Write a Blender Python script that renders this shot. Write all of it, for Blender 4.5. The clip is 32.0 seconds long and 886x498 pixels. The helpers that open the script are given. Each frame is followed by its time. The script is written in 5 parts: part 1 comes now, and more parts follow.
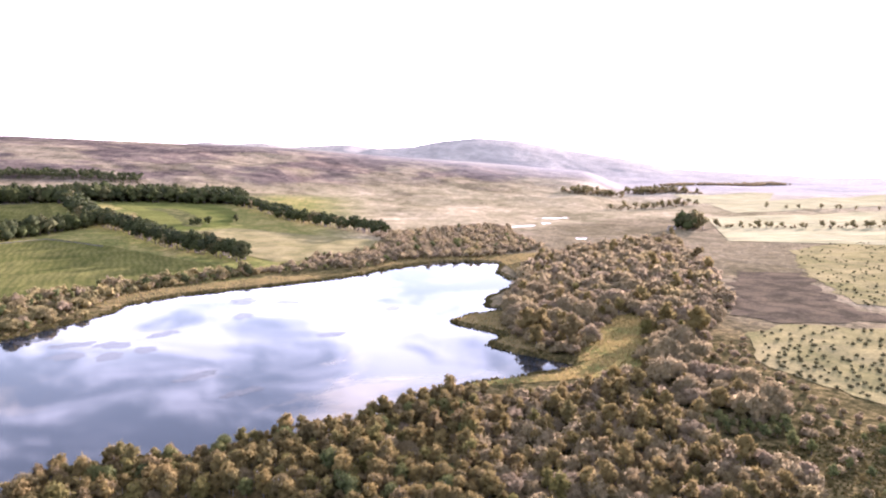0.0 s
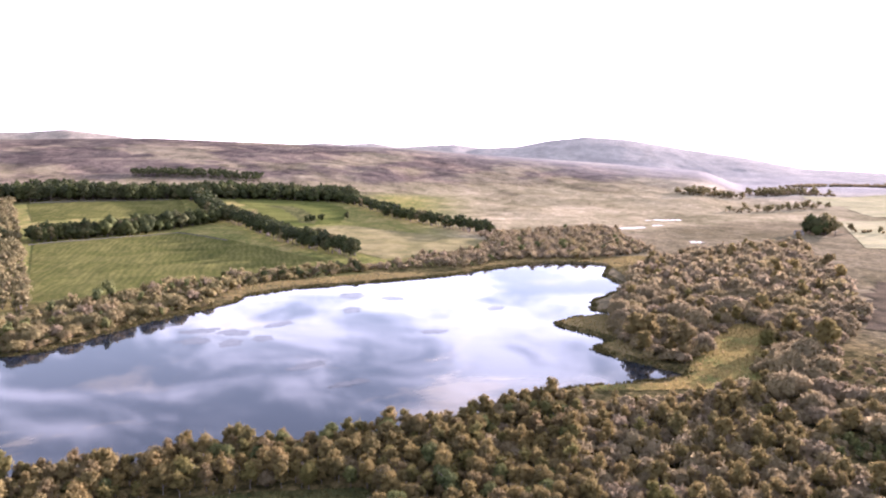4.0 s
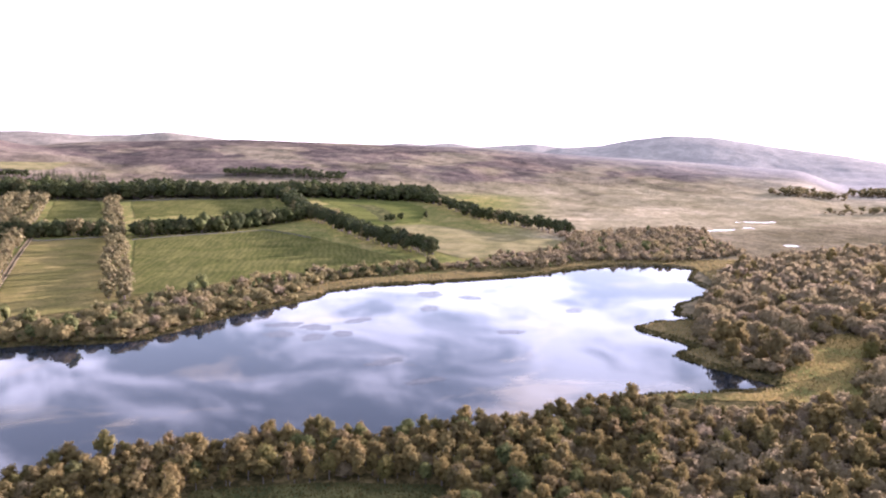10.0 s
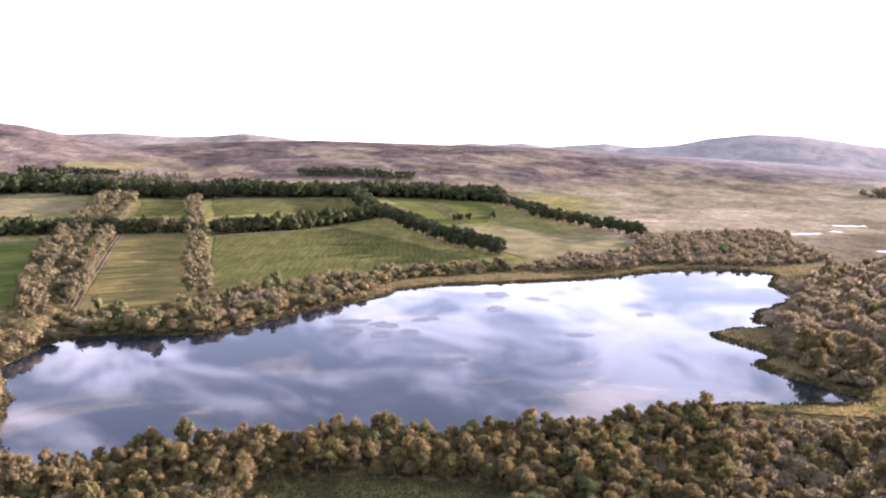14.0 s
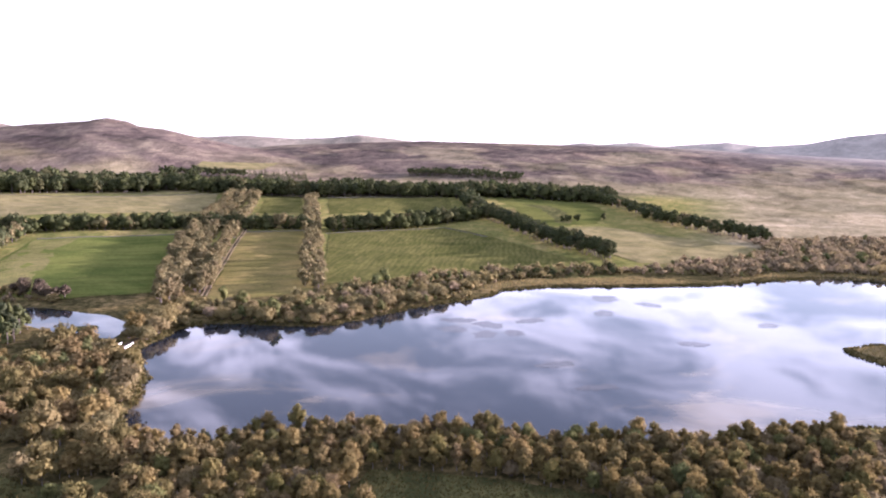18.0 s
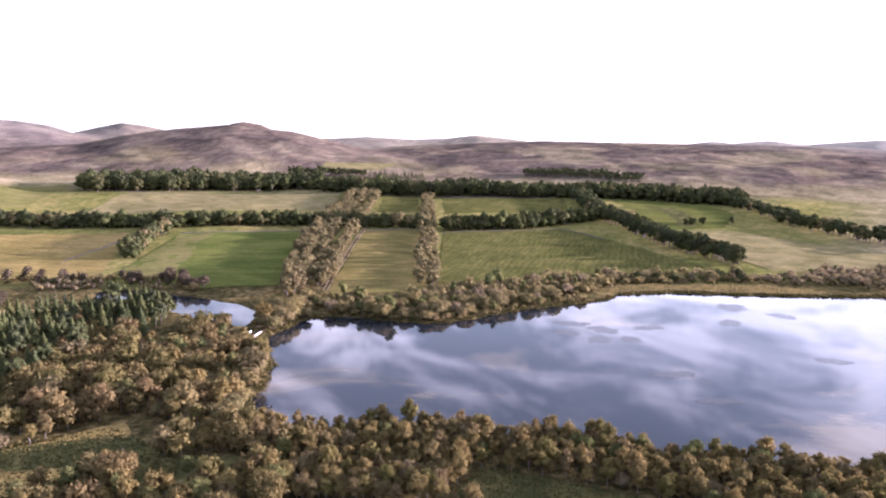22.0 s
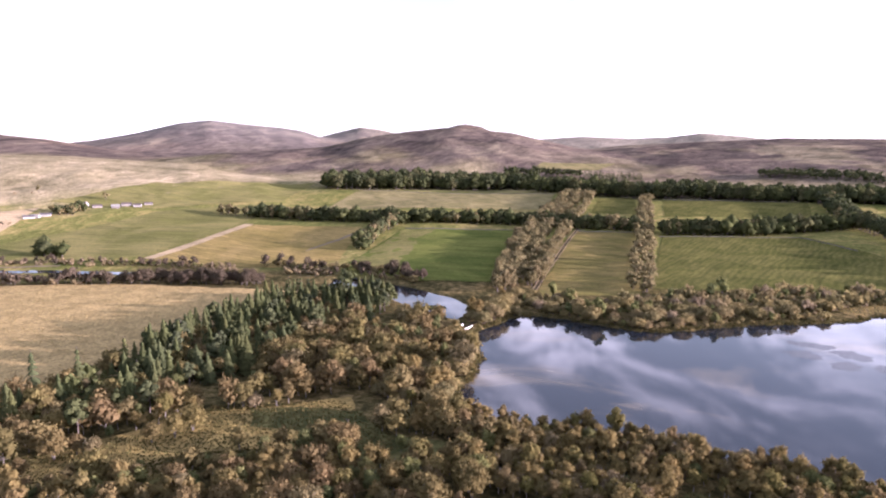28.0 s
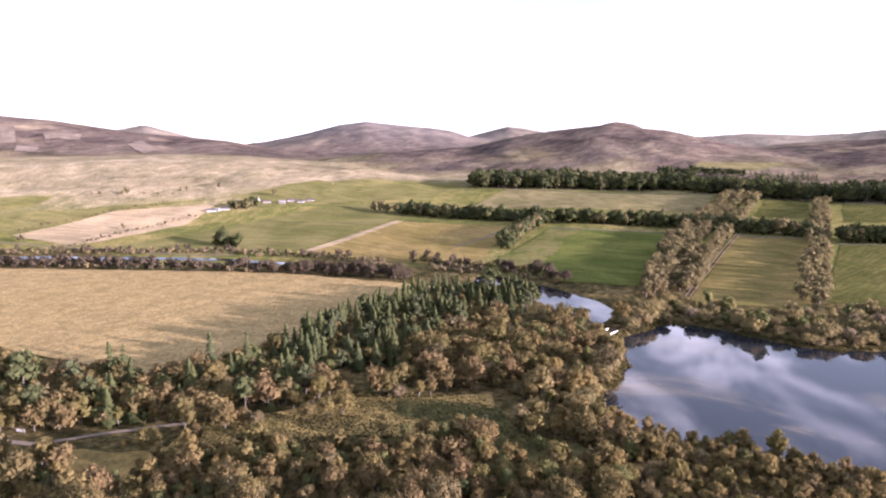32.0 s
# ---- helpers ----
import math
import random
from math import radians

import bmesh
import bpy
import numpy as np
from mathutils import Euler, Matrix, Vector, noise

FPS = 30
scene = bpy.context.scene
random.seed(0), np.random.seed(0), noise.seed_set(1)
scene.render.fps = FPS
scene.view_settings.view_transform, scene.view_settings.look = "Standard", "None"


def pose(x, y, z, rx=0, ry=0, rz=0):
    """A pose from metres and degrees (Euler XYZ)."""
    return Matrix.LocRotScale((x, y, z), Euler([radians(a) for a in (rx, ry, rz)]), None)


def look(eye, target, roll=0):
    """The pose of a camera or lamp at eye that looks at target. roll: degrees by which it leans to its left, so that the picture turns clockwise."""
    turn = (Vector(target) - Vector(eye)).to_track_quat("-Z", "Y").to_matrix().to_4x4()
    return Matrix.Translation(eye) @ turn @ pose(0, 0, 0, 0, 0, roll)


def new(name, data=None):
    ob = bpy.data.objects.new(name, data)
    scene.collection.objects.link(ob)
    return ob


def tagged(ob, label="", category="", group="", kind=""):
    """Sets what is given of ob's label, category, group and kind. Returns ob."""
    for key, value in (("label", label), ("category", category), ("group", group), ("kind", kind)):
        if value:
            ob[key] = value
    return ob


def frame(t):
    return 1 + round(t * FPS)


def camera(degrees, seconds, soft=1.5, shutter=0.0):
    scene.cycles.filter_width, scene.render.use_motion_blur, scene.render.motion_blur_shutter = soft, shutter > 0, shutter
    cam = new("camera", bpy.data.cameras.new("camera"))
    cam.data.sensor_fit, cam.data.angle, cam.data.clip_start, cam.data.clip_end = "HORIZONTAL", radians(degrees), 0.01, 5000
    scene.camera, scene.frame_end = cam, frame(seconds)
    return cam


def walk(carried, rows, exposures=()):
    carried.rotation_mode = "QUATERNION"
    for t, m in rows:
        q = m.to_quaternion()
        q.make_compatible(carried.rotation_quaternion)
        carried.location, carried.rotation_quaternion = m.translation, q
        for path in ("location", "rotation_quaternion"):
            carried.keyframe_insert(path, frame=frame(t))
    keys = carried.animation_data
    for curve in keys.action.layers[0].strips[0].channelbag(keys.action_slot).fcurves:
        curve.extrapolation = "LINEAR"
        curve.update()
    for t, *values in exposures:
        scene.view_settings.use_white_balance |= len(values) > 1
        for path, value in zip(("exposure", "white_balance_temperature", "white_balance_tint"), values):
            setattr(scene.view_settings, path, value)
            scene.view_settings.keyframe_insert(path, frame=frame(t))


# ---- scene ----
cam = camera(70.09, 32.0, soft=2.1)
EYE = 90.0    # height of the hovering camera above the lake
TURN = [
    (0.0, 82.46, -0.09, 0.00),
    (0.5, 82.44, -0.06, 1.19),
    (1.0, 82.43, -0.04, 2.76),
    (1.5, 82.43, -0.08, 4.46),
    (2.0, 82.42, -0.11, 6.18),
    (2.5, 82.42, -0.11, 7.75),
    (3.0, 82.41, -0.08, 8.52),
    (3.5, 82.41, -0.08, 9.01),
    (5.5, 82.40, -0.09, 11.36),
    (6.0, 82.39, -0.05, 12.01),
    (7.0, 82.38, -0.07, 13.26),
    (8.0, 82.38, -0.03, 14.45),
    (9.0, 82.38, -0.02, 15.55),
    (10.0, 82.38, -0.01, 16.63),
    (11.0, 82.40, 0.02, 17.84),
    (12.0, 82.39, 0.00, 19.15),
    (13.0, 82.41, -0.01, 20.75),
    (14.0, 82.39, 0.01, 22.79),
    (14.5, 82.39, 0.01, 24.40),
    (16.5, 82.40, 0.01, 29.36),
    (17.0, 82.40, -0.03, 30.45),
    (18.0, 82.41, -0.00, 32.49),
    (19.0, 82.40, 0.02, 34.73),
    (20.0, 82.43, 0.02, 37.19),
    (21.0, 82.45, 0.05, 39.83),
    (22.0, 82.44, 0.04, 42.85),
    (23.0, 82.45, 0.01, 45.91),
    (24.0, 82.46, 0.07, 49.00),
    (25.0, 82.46, 0.10, 52.13),
    (25.5, 82.46, 0.10, 53.76),
    (27.5, 82.47, -0.02, 60.35),
    (28.0, 82.49, 0.07, 62.00),
    (29.0, 82.47, 0.02, 65.43),
    (30.0, 82.46, 0.07, 68.99),
    (30.5, 82.47, 0.09, 70.47),
    (31.0, 82.46, 0.05, 72.11),
    (31.5, 82.44, 0.07, 73.71),
    (32.0, 82.43, 0.04, 75.14),
]
EXPOSURE = [(0, 2.74, 5400, 42), (3, 2.56, 5400, 42), (8, 2.42, 5350, 42), (14, 2.26, 5350, 42), (20, 2.15, 5350, 42), (32, 1.98, 5450, 42)]
SKY, SUN, CLOUD = .07, 5.0, (3.9, 3.65, 3.15, 1)
walk(cam, [(t, pose(0, 0, EYE, rx, ry, rz)) for t, rx, ry, rz in TURN], EXPOSURE)

# ---- sky and sun ----
SUN_BEARING, SUN_HEIGHT = 38.0, 9.0      # degrees right of the first view, degrees above the horizon
world = bpy.data.worlds.new("sky")
scene.world = world
world.use_nodes = True
wn, wl = world.node_tree.nodes, world.node_tree.links
wn.clear()


def wnode(kind, **values):
    n = wn.new(kind)
    for key, value in values.items():
        n.inputs[key].default_value = value
    return n


sky = wn.new("ShaderNodeTexSky")
sky.sky_type = "NISHITA"
sky.sun_disc = False
sky.sun_elevation, sky.sun_rotation = radians(SUN_HEIGHT), radians(SUN_BEARING)
sky.air_density, sky.dust_density, sky.ozone_density = 1.0, .5, 1.0
muted = wnode("ShaderNodeHueSaturation", Saturation=.8, Hue=.465, Value=.86)
wl.new(sky.outputs[0], muted.inputs["Color"])
# broken cloud on a high flat layer, denser towards the horizon, open overhead
co = wn.new("ShaderNodeTexCoord")
sep = wn.new("ShaderNodeSeparateXYZ")
wl.new(co.outputs["Generated"], sep.inputs[0])
low = wnode("ShaderNodeMath"); low.operation = "MAXIMUM"; low.inputs[1].default_value = 0.0
wl.new(sep.outputs["Z"], low.inputs[0])
lift = wnode("ShaderNodeMath"); lift.operation = "ADD"; lift.inputs[1].default_value = .12
wl.new(low.outputs[0], lift.inputs[0])
flat = wn.new("ShaderNodeVectorMath"); flat.operation = "DIVIDE"
wl.new(co.outputs["Generated"], flat.inputs[0])
wl.new(lift.outputs[0], flat.inputs[1])
drawn = wnode("ShaderNodeMapping", Rotation=(0, 0, radians(52)), Scale=(.7, 1.15, 1))
wl.new(flat.outputs[0], drawn.inputs[0])
noise_1 = wnode("ShaderNodeTexNoise", Scale=2.4, Detail=12.0, Roughness=.62, Distortion=.5)
wl.new(drawn.outputs[0], noise_1.inputs["Vector"])
cover = wn.new("ShaderNodeMapRange")
cover.interpolation_type = "SMOOTHSTEP"
cover.inputs["From Min"].default_value, cover.inputs["From Max"].default_value = .46, .68
sunward = wn.new("ShaderNodeVectorMath"); sunward.operation = "DOT_PRODUCT"
sunward.inputs[1].default_value = (math.sin(radians(SUN_BEARING)), math.cos(radians(SUN_BEARING)), 0)
wl.new(co.outputs["Generated"], sunward.inputs[0])
drift = wnode("ShaderNodeMath"); drift.operation = "MULTIPLY_ADD"; drift.inputs[1].default_value = .10
wl.new(sunward.outputs["Value"], drift.inputs[0])
wl.new(noise_1.outputs["Fac"], drift.inputs[2])
wl.new(drift.outputs[0], cover.inputs["Value"])
cloud = wn.new("ShaderNodeMix"); cloud.data_type = "RGBA"
gain = wn.new("ShaderNodeMix"); gain.data_type = "RGBA"; gain.blend_type = "ADD"
gain.inputs[0].default_value = 1.0
wl.new(muted.outputs[0], gain.inputs[6])
gain.inputs[7].default_value = CLOUD
haze = wn.new("ShaderNodeMapRange")
haze.interpolation_type = "SMOOTHSTEP"
haze.inputs["From Min"].default_value, haze.inputs["From Max"].default_value = .21, .11
wl.new(sep.outputs["Z"], haze.inputs["Value"])
thick = wn.new("ShaderNodeMath"); thick.operation = "MAXIMUM"
high = wn.new("ShaderNodeMapRange")
high.interpolation_type = "SMOOTHSTEP"
high.inputs["From Min"].default_value, high.inputs["From Max"].default_value = .9, .5
wl.new(sep.outputs["Z"], high.inputs["Value"])
broken = wn.new("ShaderNodeMath"); broken.operation = "MULTIPLY"
wl.new(cover.outputs[0], broken.inputs[0])
wl.new(high.outputs[0], broken.inputs[1])
thick.inputs[1].default_value = 0.0
wl.new(haze.outputs[0], thick.inputs[0])
veil = wn.new("ShaderNodeMath"); veil.operation = "MAXIMUM"
veil.inputs[1].default_value = .5
wl.new(thick.outputs[0], veil.inputs[0])
wl.new(veil.outputs[0], cloud.inputs[0])
wl.new(muted.outputs[0], cloud.inputs[6])
wl.new(gain.outputs[2], cloud.inputs[7])
bright = wn.new("ShaderNodeMix"); bright.data_type = "RGBA"; bright.blend_type = "ADD"
bright.inputs[0].default_value = 1.0
wl.new(muted.outputs[0], bright.inputs[6])
bright.inputs[7].default_value = tuple(2.35 * c for c in CLOUD)
puffs = wn.new("ShaderNodeMix"); puffs.data_type = "RGBA"
wl.new(broken.outputs[0], puffs.inputs[0])
wl.new(cloud.outputs[2], puffs.inputs[6])
wl.new(bright.outputs[2], puffs.inputs[7])
bg = wnode("ShaderNodeBackground", Strength=SKY)
wl.new(puffs.outputs[2], bg.inputs[0])
wo = wn.new("ShaderNodeOutputWorld")
wl.new(bg.outputs[0], wo.inputs[0])

sun = new("sun", bpy.data.lights.new("sun", "SUN"))
sun.data.energy, sun.data.angle, sun.data.color = SUN, radians(.6), (1, .86, .70)
sun.matrix_world = look((0, 0, 300), (-math.sin(radians(SUN_BEARING)) * 1000, -math.cos(radians(SUN_BEARING)) * 1000, 300 - 1000 * math.tan(radians(SUN_HEIGHT))))

# ---- the lie of the land (bearing in degrees left of the first view, distance and height in metres) ----
BANK = ([-180, -60, -40, -25, -12, -4, 6, 16, 28, 40, 52, 62, 72, 84, 96, 112, 135, 180],
        [900, 900, 1000, 1100, 900, 700, 610, 520, 470, 440, 430, 440, 490, 560, 600, 640, 700, 900])
RISE = ([-180, -60, -25, -12, 0, 10, 20, 30, 44, 60, 75, 90, 112, 150, 180],
        [.006, .006, .008, .012, .02, .032, .05, .06, .066, .075, .088, .095, .10, .02, .006])
# ridges: depth of the near slope, depth of the far slope, crest as (bearing, distance, height)
RIDGES = [
    (1500, 600, [(-28, 4200, 40), (-20, 4200, 72), (-15.8, 4200, 135), (-11, 4200, 190), (-6.3, 4200, 252), (-3, 4200, 266), (0.2, 4200, 245), (2.8, 4200, 209), (5.9, 4200, 197)]),
    (1300, 250, [(5.9, 4500, 204), (8.5, 4500, 233), (10.4, 4500, 225), (13.4, 4500, 211), (15.9, 4500, 240), (18.4, 4500, 227), (20, 4500, 241), (22, 4500, 226)]),
    (1500, 700, [(-12, 2600, 70), (-4, 2600, 100), (5, 2600, 127), (10, 2600, 144), (15, 2600, 158), (22, 2600, 167), (28, 2600, 176), (34, 2600, 183), (39.5, 2600, 176), (45.6, 2600, 166), (52, 2600, 140)]),
    (900, 700, [(33.9, 4000, 225), (38, 4000, 260), (40, 4000, 275), (42.6, 4000, 255), (45.5, 4000, 248), (49.6, 4000, 264), (54, 4000, 250)]),
    (850, 700, [(44.9, 2000, 118), (50.4, 2000, 144), (53.4, 2000, 169), (56, 2000, 190), (61, 2000, 208), (65.4, 2000, 193), (69.2, 2000, 173), (72.5, 2000, 146), (77, 2000, 136), (81, 2000, 130), (84, 2000, 115)]),
    (500, 300, [(57.4, 2500, 215), (58.6, 2500, 240), (60, 2500, 250), (61, 2500, 244), (62.4, 2500, 215)]),
    (900, 500, [(64, 3500, 235), (67.8, 3500, 285), (69.4, 3500, 295), (71, 3500, 272), (74, 3500, 225)]),
    (1100, 600, [(70, 3300, 210), (72.8, 3300, 232), (74.3, 3300, 261), (76.3, 3300, 277), (79.4, 3300, 292), (81.9, 3300, 307), (84.3, 3300, 290), (87.3, 3300, 244), (91, 3300, 200)]),
    (750, 700, [(84, 2400, 85), (87.3, 2400, 126), (90.6, 2400, 152), (93.9, 2400, 175), (97, 2400, 187), (100.7, 2400, 197), (103.9, 2400, 216), (106.5, 2400, 231), (112, 2400, 246)]),
    (900, 500, [(95, 3800, 215), (98.2, 3800, 272), (100.1, 3800, 304), (102.2, 3800, 272), (106, 3800, 220)]),
    (700, 900, [(79, 1500, 75), (83.9, 1500, 98), (86.4, 1500, 99), (92.5, 1500, 110), (98.3, 1500, 113), (104.4, 1500, 108), (112, 1500, 106)]),
]


def bank(b):
    return np.interp(b, *BANK)


def polygon_distance(x, y, poly):
    """Signed distance to a closed outline, negative inside."""
    x, y = np.asarray(x, float), np.asarray(y, float)
    best, inside = np.full(x.shape, 1e12), np.zeros(x.shape, bool)
    n = len(poly)
    for i in range(n):
        (ax, ay), (bx, by) = poly[i], poly[(i + 1) % n]
        dx, dy = bx - ax, by - ay
        u = np.clip(((x - ax) * dx + (y - ay) * dy) / (dx * dx + dy * dy + 1e-9), 0, 1)
        best = np.minimum(best, (x - ax - u * dx) ** 2 + (y - ay - u * dy) ** 2)
        cross = (ay > y) != (by > y)
        inside ^= cross & (x < dx * (y - ay) / (dy if abs(dy) > 1e-9 else 1e-9) + ax)
    d = np.sqrt(best)
    return np.where(inside, -d, d)


def ripple(x, y, size, seed):
    """Smooth unevenness, about -1 to 1, from a few crossed waves."""
    rng = np.random.RandomState(seed)
    z = 0
    for k in range(7):
        a, p, q = rng.uniform(0, 6.28), rng.uniform(0, 6.28), rng.uniform(.6, 1.6)
        z = z + np.sin((np.cos(a) * x + np.sin(a) * y) * 6.28 * q / size + p + 1.3 * np.sin((np.sin(a) * x - np.cos(a) * y) * 4.1 / size + k))
    return z / 4.2


def smooth(u):
    u = np.clip(u, 0, 1)
    return u * u * (3 - 2 * u)


def land(x, y):
    """Height of the dry land, without the lake beds."""
    x, y = np.asarray(x, float), np.asarray(y, float)
    b, d = np.degrees(np.arctan2(-x, y)), np.hypot(x, y) + 1e-6
    u = d - bank(b)
    up = np.where(u > 0, u, 0)
    up = up * up / (up + 60)
    base = 1.1 + np.interp(b, *RISE) * np.where(up < 1100, up, 1100 + (up - 1100) * .35)
    base = base + .35 * ripple(x, y, 45, 3) * smooth(d / 200) + 2.2 * ripple(x, y, 260, 4) * smooth((u - 60) / 400) + 6 * ripple(x, y, 900, 9) * smooth((u - 700) / 900)
    z = base
    for near, far, crest in RIDGES:
        bs, ds, hs = [c[0] for c in crest], np.array([c[1] for c in crest]), np.array([c[2] for c in crest])
        dd, hh = np.interp(b, bs, ds), np.interp(b, bs, hs)
        edge = smooth((b - bs[0] + 4) / 4) * smooth((bs[-1] + 4 - b) / 4)
        k = np.where(d < dd, smooth((d - dd + near) / near), smooth((dd + far - d) / far)) * edge
        rough = 1 + .05 * ripple(x, y, 330, 21) * (1 - k) + .03 * ripple(x, y, 130, 22) * (1 - k)
        gully = (2.2 * ripple(x, y, 260, 23) + 1.6 * ripple(x, y, 110, 24) + .8 * ripple(x, y, 48, 25)) * 4 * k * (1 - k) * smooth((hh - base) / 60)
        z = np.maximum(z, base + (hh - base) * k * rough + gully)
    return z

# ---- materials ----
def material(name):
    m = bpy.data.materials.new(name)
    m.use_nodes = True
    m.node_tree.nodes.clear()
    return m, m.node_tree.nodes, m.node_tree.links


def ramp(nodes, stops):
    r = nodes.new("ShaderNodeValToRGB")
    while len(r.color_ramp.elements) < len(stops):
        r.color_ramp.elements.new(.5)
    for e, (p, c) in zip(r.color_ramp.elements, stops):
        e.position, e.color = p, (*c, 1)
    return r


def noise_node(nodes, links, scale, detail=5, rough=.6, vector=None, distortion=0):
    n = nodes.new("ShaderNodeTexNoise")
    n.inputs["Scale"].default_value, n.inputs["Detail"].default_value = scale, detail
    n.inputs["Roughness"].default_value, n.inputs["Distortion"].default_value = rough, distortion
    if vector is not None:
        links.new(vector, n.inputs["Vector"])
    return n


def mixed(nodes, links, a, b, fac, blend="MIX"):
    m = nodes.new("ShaderNodeMix")
    m.data_type, m.blend_type = "RGBA", blend
    for socket, value in ((m.inputs[0], fac), (m.inputs[6], a), (m.inputs[7], b)):
        if isinstance(value, (int, float)):
            socket.default_value = value
        elif isinstance(value, tuple):
            socket.default_value = (*value, 1)
        else:
            links.new(value, socket)
    return m.outputs[2]


def stretched(nodes, links, turn, sx, sy):
    """World position, turned and stretched in plan."""
    g = nodes.new("ShaderNodeNewGeometry")
    m = nodes.new("ShaderNodeMapping")
    m.vector_type = "TEXTURE"
    m.inputs["Rotation"].default_value = (0, 0, radians(turn))
    m.inputs["Scale"].default_value = (sx, sy, 1)
    links.new(g.outputs["Position"], m.inputs[0])
    return m.outputs[0]


def finish(m, nodes, links, color, rough=.9, bump=None, strength=.4, distance=.3, sheen=0.0, metal=0.0):
    b = nodes.new("ShaderNodeBsdfPrincipled")
    if isinstance(color, tuple):
        b.inputs["Base Color"].default_value = (*color, 1)
    else:
        links.new(color, b.inputs["Base Color"])
    b.inputs["Roughness"].default_value, b.inputs["Metallic"].default_value = rough, metal
    b.inputs["Specular IOR Level"].default_value = 0.0 if rough >= 1 else .25
    b.inputs["Sheen Weight"].default_value = sheen
    if bump is not None:
        n = nodes.new("ShaderNodeBump")
        n.inputs["Strength"].default_value, n.inputs["Distance"].default_value = strength, distance
        links.new(bump, n.inputs["Height"])
        links.new(n.outputs[0], b.inputs["Normal"])
    o = nodes.new("ShaderNodeOutputMaterial")
    links.new(b.outputs[0], o.inputs[0])
    return m


def turf(name, light, dark, turn=44, grain=(9, 2.2), patch=.016, rough=1.0, bump=.35, lines=0.0, tuft=.22):
    """Grass, stubble or moor: streaks along one way, wide patches, fine tufts, drill lines."""
    m, n, l = material(name)
    pos = stretched(n, l, turn, *grain)
    streak = noise_node(n, l, tuft, 6, .65, pos)
    g = n.new("ShaderNodeNewGeometry")
    wide = noise_node(n, l, patch, 6, .62, g.outputs["Position"], .8)
    fine = noise_node(n, l, .55, 5, .72, g.outputs["Position"])
    r1 = ramp(n, [(.4, dark), (.6, light)])
    l.new(wide.outputs["Fac"], r1.inputs[0])
    r2 = ramp(n, [(.4, (.68, .7, .72)), (.6, (1.22, 1.19, 1.1))])
    l.new(streak.outputs["Fac"], r2.inputs[0])
    r3 = ramp(n, [(.38, (.66, .68, .68)), (.62, (1.26, 1.24, 1.18))])
    l.new(fine.outputs["Fac"], r3.inputs[0])
    c = mixed(n, l, r1.outputs[0], r2.outputs[0], .55, "MULTIPLY")
    c = mixed(n, l, c, r3.outputs[0], .7, "MULTIPLY")
    if lines:
        w = n.new("ShaderNodeTexWave")
        w.inputs["Scale"].default_value, w.inputs["Distortion"].default_value = lines, 9.0
        w.inputs["Detail"].default_value, w.inputs["Detail Scale"].default_value = 3.0, .6
        l.new(stretched(n, l, turn + 90, 1, 1), w.inputs["Vector"])
        r4 = ramp(n, [(.2, (.6, .66, .58)), (.7, (1.2, 1.15, 1.08))])
        l.new(w.outputs["Fac"], r4.inputs[0])
        c = mixed(n, l, c, r4.outputs[0], .35, "MULTIPLY")
    h = mixed(n, l, streak.outputs["Fac"], fine.outputs["Fac"], .5)
    return finish(m, n, l, c, rough, h, bump, .5, 0)


def foliage(name, tones, glow=.35, spread=1.0):
    """Leaves: one tone a tree, lighter and darker sprays, light shining through."""
    m, n, l = material(name)
    info, att, geo = n.new("ShaderNodeObjectInfo"), n.new("ShaderNodeAttribute"), n.new("ShaderNodeNewGeometry")
    att.attribute_name = "tone"
    add = n.new("ShaderNodeMath"); add.operation = "ADD"
    l.new(info.outputs["Random"], add.inputs[0])
    l.new(att.outputs["Fac"], add.inputs[1])
    one = n.new("ShaderNodeMath"); one.operation = "FRACT"
    l.new(add.outputs[0], one.inputs[0])
    r = ramp(n, [(i / (len(tones) - 1) if len(tones) > 1 else 0, c) for i, c in enumerate(tones)])
    l.new(one.outputs[0], r.inputs[0])
    v = ramp(n, [(0, (.86, .86, .86)), (1, (1.13, 1.12, 1.1))])
    l.new(geo.outputs["Random Per Island"], v.inputs[0])
    c = mixed(n, l, r.outputs[0], v.outputs[0], spread, "MULTIPLY")
    tall = n.new("ShaderNodeMapping")
    tall.inputs["Scale"].default_value = (1, 1, .5)
    l.new(geo.outputs["Position"], tall.inputs[0])
    spots = noise_node(n, l, 1.7, 5, .72, tall.outputs[0])
    v2 = ramp(n, [(.36, (.8, .81, .82)), (.64, (1.16, 1.15, 1.1))])
    l.new(spots.outputs["Fac"], v2.inputs[0])
    c = mixed(n, l, c, v2.outputs[0], 1.0, "MULTIPLY")
    relief = n.new("ShaderNodeBump")
    relief.inputs["Strength"].default_value, relief.inputs["Distance"].default_value = .4, .15
    l.new(spots.outputs["Fac"], relief.inputs["Height"])
    d, tr, mx, o = n.new("ShaderNodeBsdfDiffuse"), n.new("ShaderNodeBsdfTranslucent"), n.new("ShaderNodeMixShader"), n.new("ShaderNodeOutputMaterial")
    l.new(c, d.inputs[0])
    l.new(c, tr.inputs[0])
    mx.inputs[0].default_value = glow
    l.new(relief.outputs[0], d.inputs["Normal"])
    l.new(relief.outputs[0], tr.inputs["Normal"])
    l.new(d.outputs[0], mx.inputs[1])
    l.new(tr.outputs[0], mx.inputs[2])
    l.new(mx.outputs[0], o.inputs[0])
    return m


